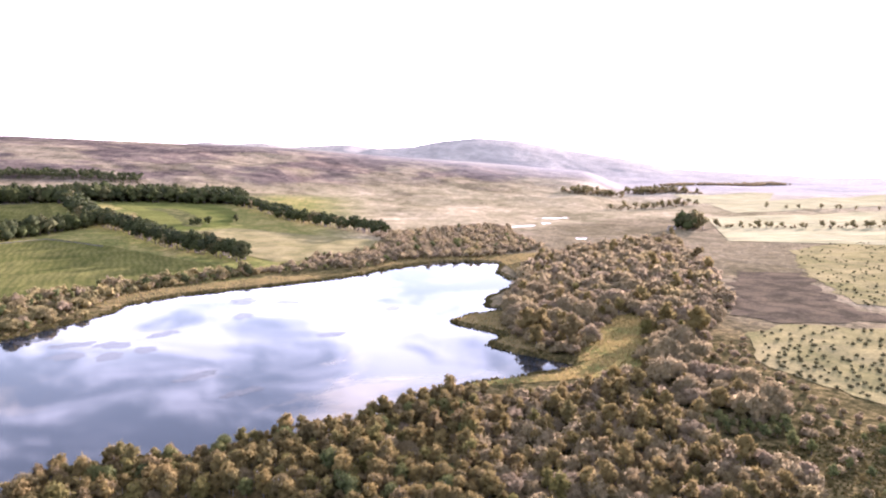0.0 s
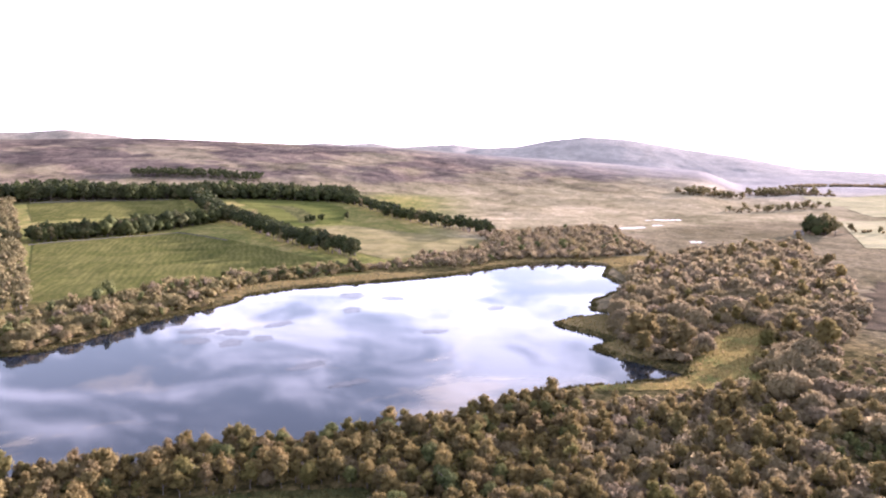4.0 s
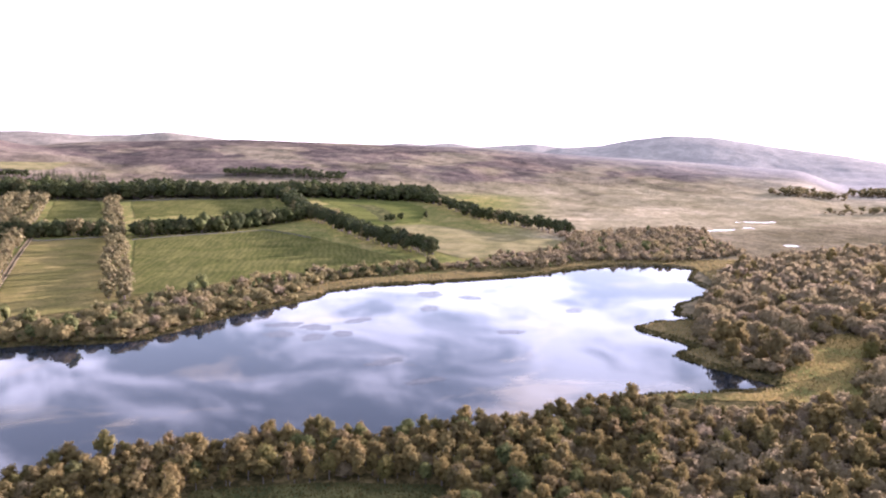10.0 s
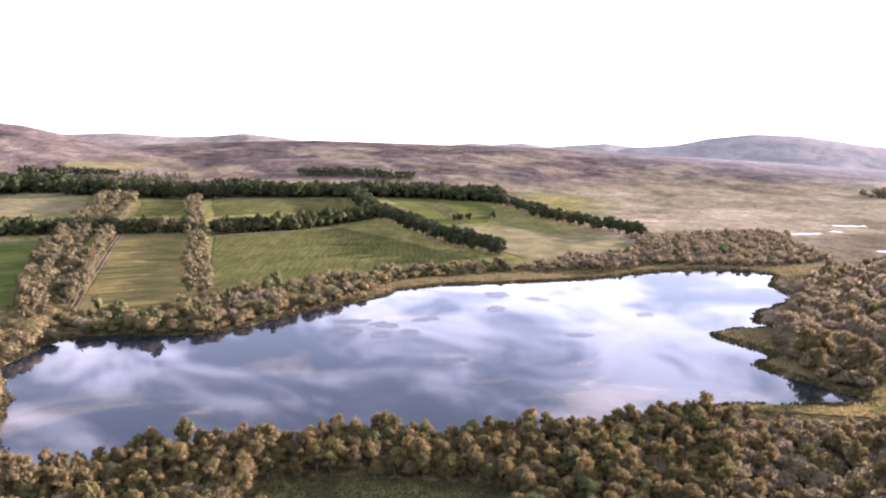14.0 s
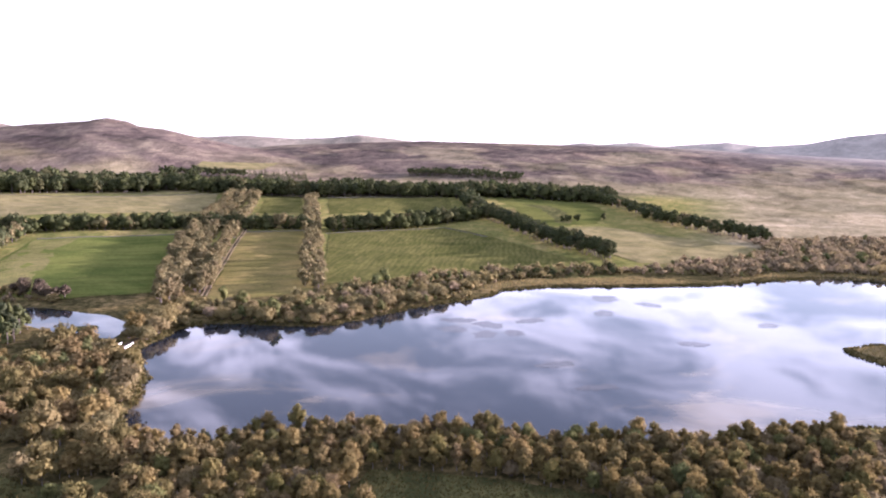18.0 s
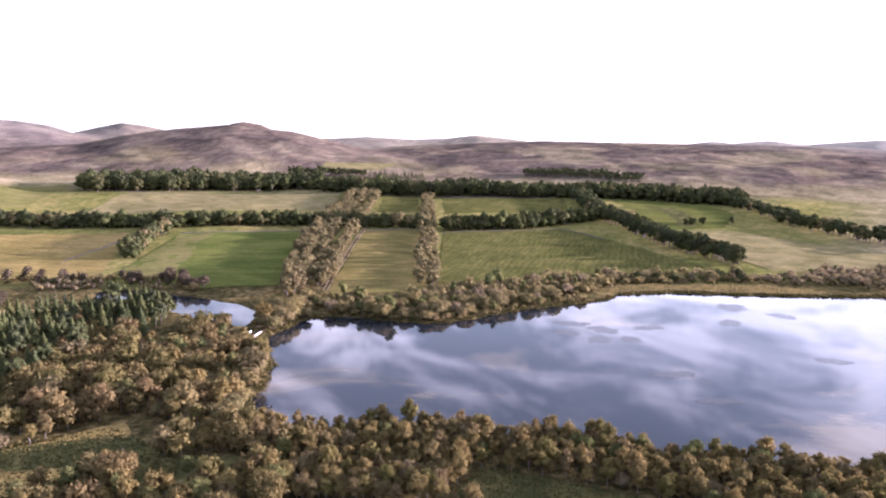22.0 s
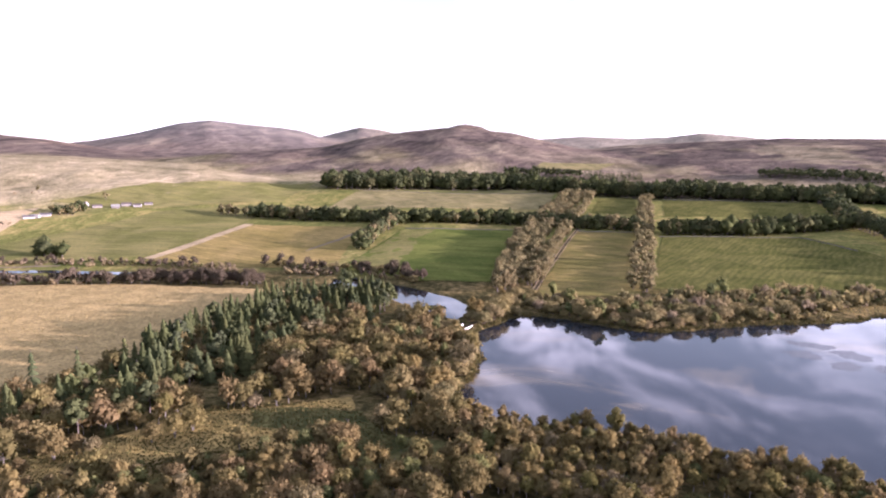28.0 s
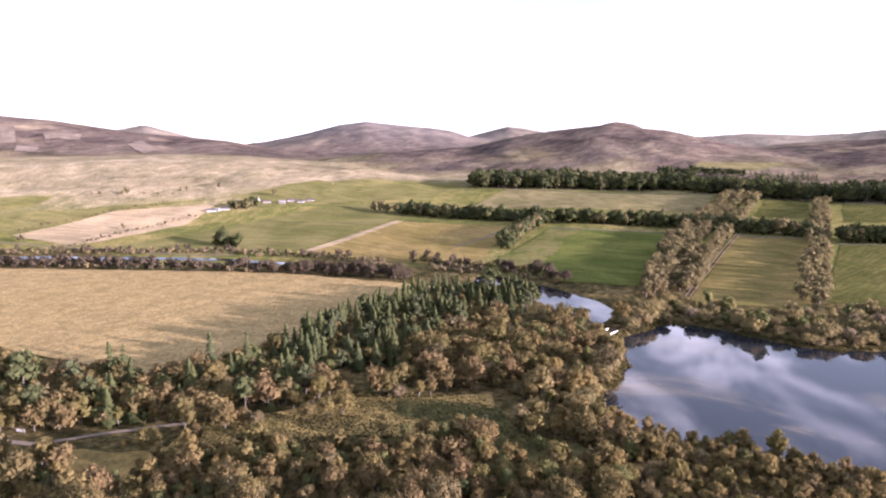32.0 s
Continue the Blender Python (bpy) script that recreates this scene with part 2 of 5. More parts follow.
def plain(name, light, dark, scale=2.0, rough=.85, bump=.3, metal=0.0):
    m, n, l = material(name)
    g = n.new("ShaderNodeNewGeometry")
    a = noise_node(n, l, scale, 6, .65, g.outputs["Position"])
    r = ramp(n, [(.3, dark), (.7, light)])
    l.new(a.outputs["Fac"], r.inputs[0])
    return finish(m, n, l, r.outputs[0], rough, a.outputs["Fac"], bump, .05, 0, metal)


LEAF_BIRCH = foliage("birch_leaves", [(0.146, 0.116, 0.047), (0.191, 0.148, 0.059), (0.219, 0.165, 0.062), (0.143, 0.115, 0.053), (0.181, 0.135, 0.067), (0.134, 0.121, 0.041), (0.204, 0.151, 0.062), (0.167, 0.134, 0.052)], 0.44)
LEAF_RUST = foliage("rust_leaves", [(0.151, 0.112, 0.051), (0.173, 0.129, 0.057), (0.128, 0.108, 0.043), (0.163, 0.116, 0.057), (0.138, 0.119, 0.044), (0.180, 0.143, 0.056), (0.144, 0.119, 0.065)], 0.38)
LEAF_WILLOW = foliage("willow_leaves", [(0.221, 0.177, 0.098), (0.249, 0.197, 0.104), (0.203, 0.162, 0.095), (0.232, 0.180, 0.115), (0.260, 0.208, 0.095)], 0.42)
LEAF_SALLOW = foliage("sallow_leaves", [(0.204, 0.166, 0.075), (0.242, 0.197, 0.083), (0.176, 0.153, 0.070), (0.224, 0.174, 0.086)], 0.42)
LEAF_ALDER = foliage("alder_twigs", [(0.089, 0.071, 0.048), (0.110, 0.087, 0.058), (0.078, 0.063, 0.044), (0.101, 0.077, 0.055)], 0.3)
LEAF_GREEN = foliage("green_leaves", [(0.106, 0.117, 0.045), (0.132, 0.131, 0.048), (0.087, 0.099, 0.041), (0.151, 0.141, 0.053)], 0.3)
LEAF_OAK = foliage("dark_leaves", [(0.055, 0.065, 0.025), (0.071, 0.078, 0.031), (0.046, 0.055, 0.026), (0.084, 0.081, 0.037)], 0.25)
LEAF_BEECH = foliage("beech_leaves", [(0.170, 0.147, 0.070), (0.203, 0.168, 0.080), (0.153, 0.134, 0.064), (0.187, 0.152, 0.079)], 0.36)
NEEDLE = foliage("spruce_needles", [(0.057, 0.067, 0.028), (0.070, 0.079, 0.031), (0.062, 0.073, 0.034), (0.084, 0.085, 0.031)], 0.15)
NEEDLE_PINE = foliage("pine_needles", [(0.053, 0.063, 0.028), (0.069, 0.077, 0.033), (0.058, 0.067, 0.036)], 0.15)
SHRUB = foliage("rush_tufts", [(.07, .068, .032), (.09, .08, .04), (.06, .056, .028)], .2)
BARK = plain("bark", (.16, .13, .11), (.05, .04, .035), 3)
BIRCH_BARK = plain("birch_bark", (.24, .21, .18), (.07, .06, .052), 2.2)

PASTURE = turf("pasture", (0.1319, 0.1416, 0.0383), (0.0793, 0.0986, 0.0255), 44, (14, 2))
ROUGH_PASTURE = turf("rough_pasture", (0.1227, 0.1155, 0.0388), (0.0808, 0.0835, 0.0257), 115, (9, 1.4), .03, lines=.06)
BRIGHT_PASTURE = turf("bright_pasture", (0.1201, 0.1229, 0.0352), (0.0783, 0.0906, 0.0248), 20, (12, 2))
STUBBLE = turf("stubble", (0.2926, 0.2165, 0.0861), (0.1986, 0.156, 0.0557), 30, (12, 1.5), lines=.05)
PALE_STUBBLE = turf("pale_stubble", (.40, .31, .19), (.30, .235, .14), 70, (15, 1.5))
DRY_GRASS = turf("dry_grass", (.385, .285, .132), (.275, .205, .095), 80, (1.2, 1.2), .11, bump=.6, tuft=.6)
REED = turf("reed_bed", (.19, .145, .068), (.115, .095, .042), 60, (4, 3), .06)
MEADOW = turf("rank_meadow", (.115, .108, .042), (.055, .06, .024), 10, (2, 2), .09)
GLADE_GRASS = turf("glade_grass", (.27, .19, .066), (.135, .128, .043), 60, (4, 3), .035)
MOOR_GRASS = turf("moor_grass", (.34, .245, .09), (.19, .145, .055), 20, (3, 2), .07, tuft=.4)
HEATH = turf("dark_heath", (.115, .09, .06), (.06, .05, .034), 30, (6, 3), .05)
STRIP_GRASS = turf("strip_grass", (0.1995, 0.157, 0.0602), (0.1357, 0.1178, 0.0402), 44, (10, 1.5), .03)
RUSHY = turf("rushy_pasture", (.235, .197, .096), (.155, .138, .062), 20, (5, 3), .025)
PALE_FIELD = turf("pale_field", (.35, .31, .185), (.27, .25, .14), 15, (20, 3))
FARM_PASTURE = turf("farm_pasture", (0.1874, 0.1663, 0.0656), (0.1264, 0.1236, 0.0419), 60, (12, 2))
CUT_HEATHER = turf("cut_heather", (.205, .17, .135), (.155, .125, .10), 60, (6, 3))
RUT_EARTH = plain("rut_earth", (.33, .25, .14), (.20, .155, .09), .4, 1.0)
DIRT = plain("track_dirt", (.25, .20, .14), (.13, .105, .075), .5, 1.0)


def ground_material():
    m, n, l = material("open_ground")
    g = n.new("ShaderNodeNewGeometry")
    att = n.new("ShaderNodeAttribute")
    att.attribute_name = "cover"
    sep = n.new("ShaderNodeSeparateColor")
    l.new(att.outputs["Color"], sep.inputs[0])
    wide = noise_node(n, l, .007, 9, .66, g.outputs["Position"], .9)
    fall = n.new("ShaderNodeAttribute")
    fall.attribute_name = "fall"
    mid = noise_node(n, l, .04, 8, .72, fall.outputs["Vector"], .8)
    wet = noise_node(n, l, .045, 7, .7, stretched(n, l, 44, 1.0, 1.5), .6)
    fine = noise_node(n, l, .28, 6, .72, g.outputs["Position"])
    blend = mixed(n, l, wide.outputs["Fac"], mid.outputs["Fac"], .5)
    heather = ramp(n, [(.38, (.040, .036, .030)), (.46, (.085, .067, .057)), (.53, (.128, .102, .083)), (.63, (.215, .178, .122))])
    l.new(blend, heather.inputs[0])
    burn = n.new("ShaderNodeTexVoronoi")
    burn.distance = "CHEBYCHEV"
    burn.inputs["Scale"].default_value = .0075
    l.new(stretched(n, l, 30, 1.0, 1.7), burn.inputs["Vector"])
    cell = n.new("ShaderNodeSeparateColor")
    l.new(burn.outputs["Color"], cell.inputs[0])
    patches = ramp(n, [(.0, (.72, .72, .74)), (.55, (1, 1, 1)), (.82, (1.05, 1.02, 1)), (.9, (1.5, 1.42, 1.3))])
    l.new(cell.outputs[0], patches.inputs[0])
    moor = mixed(n, l, heather.outputs[0], patches.outputs[0], .75, "MULTIPLY")
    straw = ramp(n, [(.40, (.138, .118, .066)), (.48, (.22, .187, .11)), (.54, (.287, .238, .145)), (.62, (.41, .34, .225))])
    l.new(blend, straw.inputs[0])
    grass = ramp(n, [(.40, (.085, .10, .026)), (.5, (.145, .145, .038)), (.6, (.27, .215, .075))])
    l.new(blend, grass.inputs[0])
    bog = ramp(n, [(.40, (.040, .038, .016)), (.47, (.065, .057, .024)), (.53, (.10, .08, .033)), (.61, (.18, .135, .06))])
    l.new(mixed(n, l, wet.outputs["Fac"], fine.outputs["Fac"], .5), bog.inputs[0])
    c = mixed(n, l, bog.outputs[0], moor, sep.outputs[0])
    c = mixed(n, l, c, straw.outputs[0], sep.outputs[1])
    c = mixed(n, l, c, grass.outputs[0], sep.outputs[2])
    # pale grey mixed into the ground colour to stand for distant haze
    haze_tone = ramp(n, [(.42, (.32, .30, .28)), (.58, (.41, .385, .36))])
    l.new(blend, haze_tone.inputs[0])
    c = mixed(n, l, c, haze_tone.outputs[0], att.outputs["Alpha"])
    v = ramp(n, [(.38, (.6, .6, .6)), (.62, (1.3, 1.28, 1.22))])
    l.new(fine.outputs["Fac"], v.inputs[0])
    c = mixed(n, l, c, v.outputs[0], .8, "MULTIPLY")
    return finish(m, n, l, c, 1.0, fine.outputs["Fac"], .35, .5, 0)


def water_material():
    m, n, l = material("lake_water")
    g = n.new("ShaderNodeNewGeometry")
    a = noise_node(n, l, .9, 4, .6, g.outputs["Position"])
    wide = noise_node(n, l, .02, 4, .6, g.outputs["Position"])
    b = n.new("ShaderNodeBsdfPrincipled")
    weed = noise_node(n, l, .016, 5, .6, stretched(n, l, 40, 1.6, 1.0), .6)
    bed = ramp(n, [(.55, (.012, .016, .022)), (.66, (.13, .105, .07))])
    l.new(weed.outputs["Fac"], bed.inputs[0])
    l.new(bed.outputs[0], b.inputs["Base Color"])
    b.inputs["IOR"].default_value = 1.33
    r = n.new("ShaderNodeMapRange")
    r.inputs["From Min"].default_value, r.inputs["From Max"].default_value = .35, .65
    r.inputs["To Min"].default_value, r.inputs["To Max"].default_value = .0, .035
    l.new(wide.outputs["Fac"], r.inputs[0])
    l.new(r.outputs[0], b.inputs["Roughness"])
    bump = n.new("ShaderNodeBump")
    bump.inputs["Strength"].default_value, bump.inputs["Distance"].default_value = .06, .05
    l.new(a.outputs["Fac"], bump.inputs["Height"])
    l.new(bump.outputs[0], b.inputs["Normal"])
    o = n.new("ShaderNodeOutputMaterial")
    l.new(b.outputs[0], o.inputs[0])
    return m


GROUND, WATER = ground_material(), water_material()

# ---- mesh helpers ----
def mesh_of(name, verts, tris, slots=None, materials=(), tone=None, flat=False):
    verts, tris = np.asarray(verts, np.float32), np.asarray(tris, np.int32)
    me = bpy.data.meshes.new(name)
    me.vertices.add(len(verts))
    me.vertices.foreach_set("co", verts.ravel())
    me.loops.add(tris.size)
    me.loops.foreach_set("vertex_index", tris.ravel())
    me.polygons.add(len(tris))
    me.polygons.foreach_set("loop_start", np.arange(0, tris.size, 3, dtype=np.int32))
    me.polygons.foreach_set("use_smooth", np.full(len(tris), not flat))
    for m in materials:
        me.materials.append(m)
    if slots is not None:
        me.polygons.foreach_set("material_index", np.asarray(slots, np.int32))
    if tone is not None:
        me.attributes.new("tone", "FLOAT", "POINT").data.foreach_set("value", np.asarray(tone, np.float32))
    me.update()
    me.validate()
    return me


def part(name, data, parent, label="", m=None):
    ob = new(name, data)
    ob.parent = parent
    if m is not None:
        ob.matrix_basis = m
    return tagged(ob, label)


class Shape:
    """Vertices, triangles and material slots, gathered piece by piece."""

    def __init__(self):
        self.v, self.t, self.s, self.n = [], [], [], 0

    def add(self, v, t, slot=0):
        v = np.asarray(v, float)
        t = np.asarray(t, int)
        self.v.append(v)
        self.t.append(t + self.n)
        self.s.append(np.full(len(t), slot))
        self.n += len(v)
        return self

    def arrays(self):
        return np.concatenate(self.v), np.concatenate(self.t), np.concatenate(self.s)

    def mesh(self, name, materials, flat=False):
        v, t, s = self.arrays()
        return mesh_of(name, v, t, s, materials, flat=flat)


def ico(level):
    bm = bmesh.new()
    bmesh.ops.create_icosphere(bm, subdivisions=level, radius=1)
    v = np.array([p.co[:] for p in bm.verts])
    t = np.array([[q.index for q in f.verts] for f in bm.faces])
    bm.free()
    return v, t


ICO1 = ico(1)


def box(x0, x1, y0, y1, z0, z1):
    v = [(x, y, z) for x in (x0, x1) for y in (y0, y1) for z in (z0, z1)]
    q = [(0, 1, 3, 2), (4, 6, 7, 5), (0, 4, 5, 1), (2, 3, 7, 6), (0, 2, 6, 4), (1, 5, 7, 3)]
    return v, [t for a, b, c, d in q for t in ((a, b, c), (a, c, d))]


def limb(a, b, r0, r1, sides=5):
    """A tapered round piece from a to b."""
    a, b = np.array(a, float), np.array(b, float)
    w = (b - a) / (np.linalg.norm(b - a) + 1e-9)
    p = np.cross(w, (.3, .9, .2))
    p /= np.linalg.norm(p)
    q = np.cross(w, p)
    ang = np.arange(sides) * 2 * np.pi / sides
    ring = np.cos(ang)[:, None] * p + np.sin(ang)[:, None] * q
    v = np.concatenate([a + ring * r0, b + ring * r1])
    t = []
    for i in range(sides):
        j = (i + 1) % sides
        t += [(i, j, sides + j), (i, sides + j, sides + i)]
    return v, t


CORE = (np.array([(1, 0, 0), (-1, 0, 0), (0, 1, 0), (0, -1, 0), (0, 0, 1), (0, 0, -1)], float),
        np.array([(0, 2, 4), (2, 1, 4), (1, 3, 4), (3, 0, 4), (2, 0, 5), (1, 2, 5), (3, 1, 5), (0, 3, 5)]))


def puffy(shape, rng, puffs, cards, card, core=.66, twigs=0, slot=0):
    """Crown of rounded sprays: many small leaf clusters round each spray, a loose dark middle and thin twigs that stand out."""
    for cx, cy, cz, rx, ry, rz in puffs:
        size, mid = np.array([rx, ry, rz]), np.array([cx, cy, cz])
        if core:
            v, t = ICO1 if cards > 40 else CORE
            shape.add(v * rng.uniform(.8, 1.15, (len(v), 1)) * size * core * (1 if cards > 40 else 1.2) + mid, t, slot)
        d = rng.normal(size=(cards + twigs, 3))
        d[:, 2] = np.where(d[:, 2] < -.45, -d[:, 2], d[:, 2])
        d /= np.linalg.norm(d, axis=1)[:, None]
        at = d[:cards] * size * rng.uniform(.66, 1.06, (cards, 1)) + mid
        face = d[:cards] + rng.normal(scale=.32, size=at.shape)
        face /= np.linalg.norm(face, axis=1)[:, None]
        p = np.cross(face, rng.normal(size=at.shape))
        p /= np.linalg.norm(p, axis=1)[:, None] + 1e-9
        q = np.cross(face, p)
        each = card * rng.uniform(.55, 1.3, (cards, 1))
        v = [at + each * (p * math.cos(k) + q * math.sin(k)) * rng.uniform(.7, 1.3, (cards, 1)) for k in (0, 2.1, 4.2)]
        shape.add(np.stack(v, 1).reshape(-1, 3), np.arange(cards * 3).reshape(-1, 3), slot)
        if twigs:
            out = d[cards:] + (0, 0, .35)
            side = np.cross(out, rng.normal(size=out.shape))
            side /= np.linalg.norm(side, axis=1)[:, None] + 1e-9
            root = mid + out * size * .5
            tip = mid + out * size * rng.uniform(1.0, 1.32, (twigs, 1))
            w = card * .3
            shape.add(np.stack([root - side * w, root + side * w, tip], 1).reshape(-1, 3), np.arange(twigs * 3).reshape(-1, 3), slot)


def sprays(rng, count, mid, wide, tall, spread, radius, low=-.55):
    """Sprays of leaf spread over a crown of that half width and half height, and one in its middle."""
    out = [(0, 0, mid, wide * .72, wide * .72, tall * .72)]
    turn = rng.uniform(0, 6.28)
    for k in range(count):
        z = low + (.98 - low) * (k + rng.uniform(.2, .8)) / count
        a, c = turn + k * 2.39996 + rng.uniform(-.3, .3), math.sqrt(max(0, 1 - z * z))
        q = wide * radius * rng.uniform(.78, 1.22)
        out.append((math.cos(a) * c * wide * spread, math.sin(a) * c * wide * spread, mid + z * tall * spread, q, q, q * rng.uniform(.75, 1.05)))
    return out


def scatter(outline, gap, rng, holes=(), jitter=.42):
    """Places inside an outline, about gap metres apart."""
    xs, ys = [p[0] for p in outline], [p[1] for p in outline]
    gx, gy = np.meshgrid(np.arange(min(xs), max(xs) + gap, gap), np.arange(min(ys), max(ys) + gap, gap * .87))
    gx = gx + (np.arange(gx.shape[0]) % 2)[:, None] * gap / 2
    x = (gx + rng.uniform(-jitter, jitter, gx.shape) * gap).ravel()
    y = (gy + rng.uniform(-jitter, jitter, gy.shape) * gap).ravel()
    keep = polygon_distance(x, y, outline) < 0
    for h in holes:
        keep &= polygon_distance(x, y, h) > 0
    return np.stack([x[keep], y[keep]], 1)


def belt(line, width, gap, rng):
    """Places along a line, scattered over a width."""
    out = []
    for (ax, ay), (bx, by) in zip(line, line[1:]):
        n = max(1, int(math.hypot(bx - ax, by - ay) * max(width, gap) / gap / gap))
        u, w = (np.arange(n) + rng.uniform(.1, .9, n)) / n, rng.uniform(-.5, .5, n) * width
        dx, dy = bx - ax, by - ay
        L = math.hypot(dx, dy)
        out.append(np.stack([ax + dx * u - dy / L * w, ay + dy * u + dx / L * w], 1))
    return np.concatenate(out)


def polar(*pairs):
    return [(-math.sin(radians(b)) * d, math.cos(radians(b)) * d) for b, d in pairs]


def drape(name, outline, step, lift, material, height, kind="structure", label="", category=""):
    """A sheet inside an outline that follows the ground."""
    from mathutils.geometry import delaunay_2d_cdt
    n = len(outline)
    edge = []
    for i in range(n):
        (ax, ay), (bx, by) = outline[i], outline[(i + 1) % n]
        k = max(1, int(math.hypot(bx - ax, by - ay) / step))
        edge += [(ax + (bx - ax) * j / k, ay + (by - ay) * j / k) for j in range(k)]
    xs, ys = [p[0] for p in outline], [p[1] for p in outline]
    gx, gy = np.meshgrid(np.arange(min(xs), max(xs), step), np.arange(min(ys), max(ys), step))
    gx, gy = gx.ravel(), gy.ravel()
    keep = polygon_distance(gx, gy, outline) < -step * .4
    m = len(edge)
    pts = [Vector(p) for p in edge + list(zip(gx[keep], gy[keep]))]
    v, _, f, *_ = delaunay_2d_cdt(pts, [(i, (i + 1) % m) for i in range(m)], [], 1, .001)
    xy = np.array([p[:] for p in v])
    z = height(xy[:, 0], xy[:, 1]) + lift
    ob = new(name, mesh_of(name, np.column_stack([xy, z]), np.array(f), None, [material]))
    return tagged(ob, label, category, "", kind)

# ---- ground and water ----
NEAR_SHORE = [(62, 276), (47, 268), (32, 263), (15, 256), (0, 246), (-15, 229), (-36, 210), (-54, 200), (-78, 187), (-91, 186), (-109, 177),
              (-117, 163), (-133, 160), (-149, 149), (-162, 134), (-174, 122), (-187, 113), (-208, 117), (-217, 125), (-230, 138), (-245, 152), (-263, 159), (-281, 164)]
FAR_SHORE = [(-290, 176), (-296, 191), (-305, 207), (-304, 225), (-284, 236), (-266, 242), (-248, 251), (-239, 260), (-232, 291), (-226, 319), (-218, 337), (-206, 366),
             (-203, 380), (-204, 400), (-181, 430), (-154, 447), (-117, 473), (-98, 487), (-78, 504), (-54, 537), (-35, 557), (-5, 583), (32, 587), (54, 578)]
SPITS = [(45, 526), (58, 476), (31, 427), (27, 397), (41, 390), (14, 373), (4, 359), (10, 349), (33, 328), (22, 311), (35, 295), (47, 288)]
LAKE = NEAR_SHORE + FAR_SHORE + SPITS
POOL = [(-318, 178), (-335, 200), (-369, 205), (-393, 200), (-421, 196), (-455, 182), (-487, 175), (-484, 158), (-455, 144), (-420, 165), (-380, 168), (-345, 168)]
RIVER = [(-660, -273), (-656, -245), (-653, -217), (-650, -193), (-641, -157), (-635, -118), (-623, -77), (-612, -46), (-588, -10), (-566, 24), (-541, 61), (-553, 62), (-577, 24), (-600, -11), (-624, -47), (-635, -78), (-645, -120), (-653, -160), (-664, -197), (-666, -221), (-671, -250), (-673, -278)]
PONDS = [[(84, 898), (98, 916), (112, 922), (132, 934), (136, 928), (118, 912), (106, 906), (92, 890)], [(146, 1056), (170, 1066), (190, 1064), (216, 1080), (214, 1070), (192, 1054), (172, 1052), (152, 1044)],
         [(146, 962), (158, 972), (174, 974), (173, 966), (158, 962)], [(165, 779), (181, 780), (179, 774), (167, 772)]]
POND_LEVEL = [float(min(land(np.array([p[0] for p in q]), np.array([p[1] for p in q])))) - .3 for q in PONDS]


def height(x, y):
    x, y = np.asarray(x, float), np.asarray(y, float)
    z, shape = land(x, y), x.shape
    x, y, z = np.atleast_1d(x).copy(), np.atleast_1d(y).copy(), np.atleast_1d(z).copy()
    for outline, level in ((LAKE, 0), (POOL, 0), *zip(PONDS, POND_LEVEL)):
        xs, ys = [p[0] for p in outline], [p[1] for p in outline]
        near = (x > min(xs) - 25) & (x < max(xs) + 25) & (y > min(ys) - 25) & (y < max(ys) + 25)
        if not near.any():
            continue
        px, py, pz = x[near], y[near], z[near]
        d = polygon_distance(px, py, outline)
        if level == 0:
            d = d + (1.2 if outline is LAKE else .5) * ripple(px, py, 22, 5)
            z[near] = np.where(d < 25, np.minimum(pz, -1.2 + (pz + 1.2) * smooth((d + 5) / 10)), pz)
        else:
            z[near] = np.where(d < 15, level - 1 + (pz - level + 1) * smooth((d + 3 + 2.5 * ripple(px, py, 14, 8)) / 6), pz)
    return z.reshape(shape)


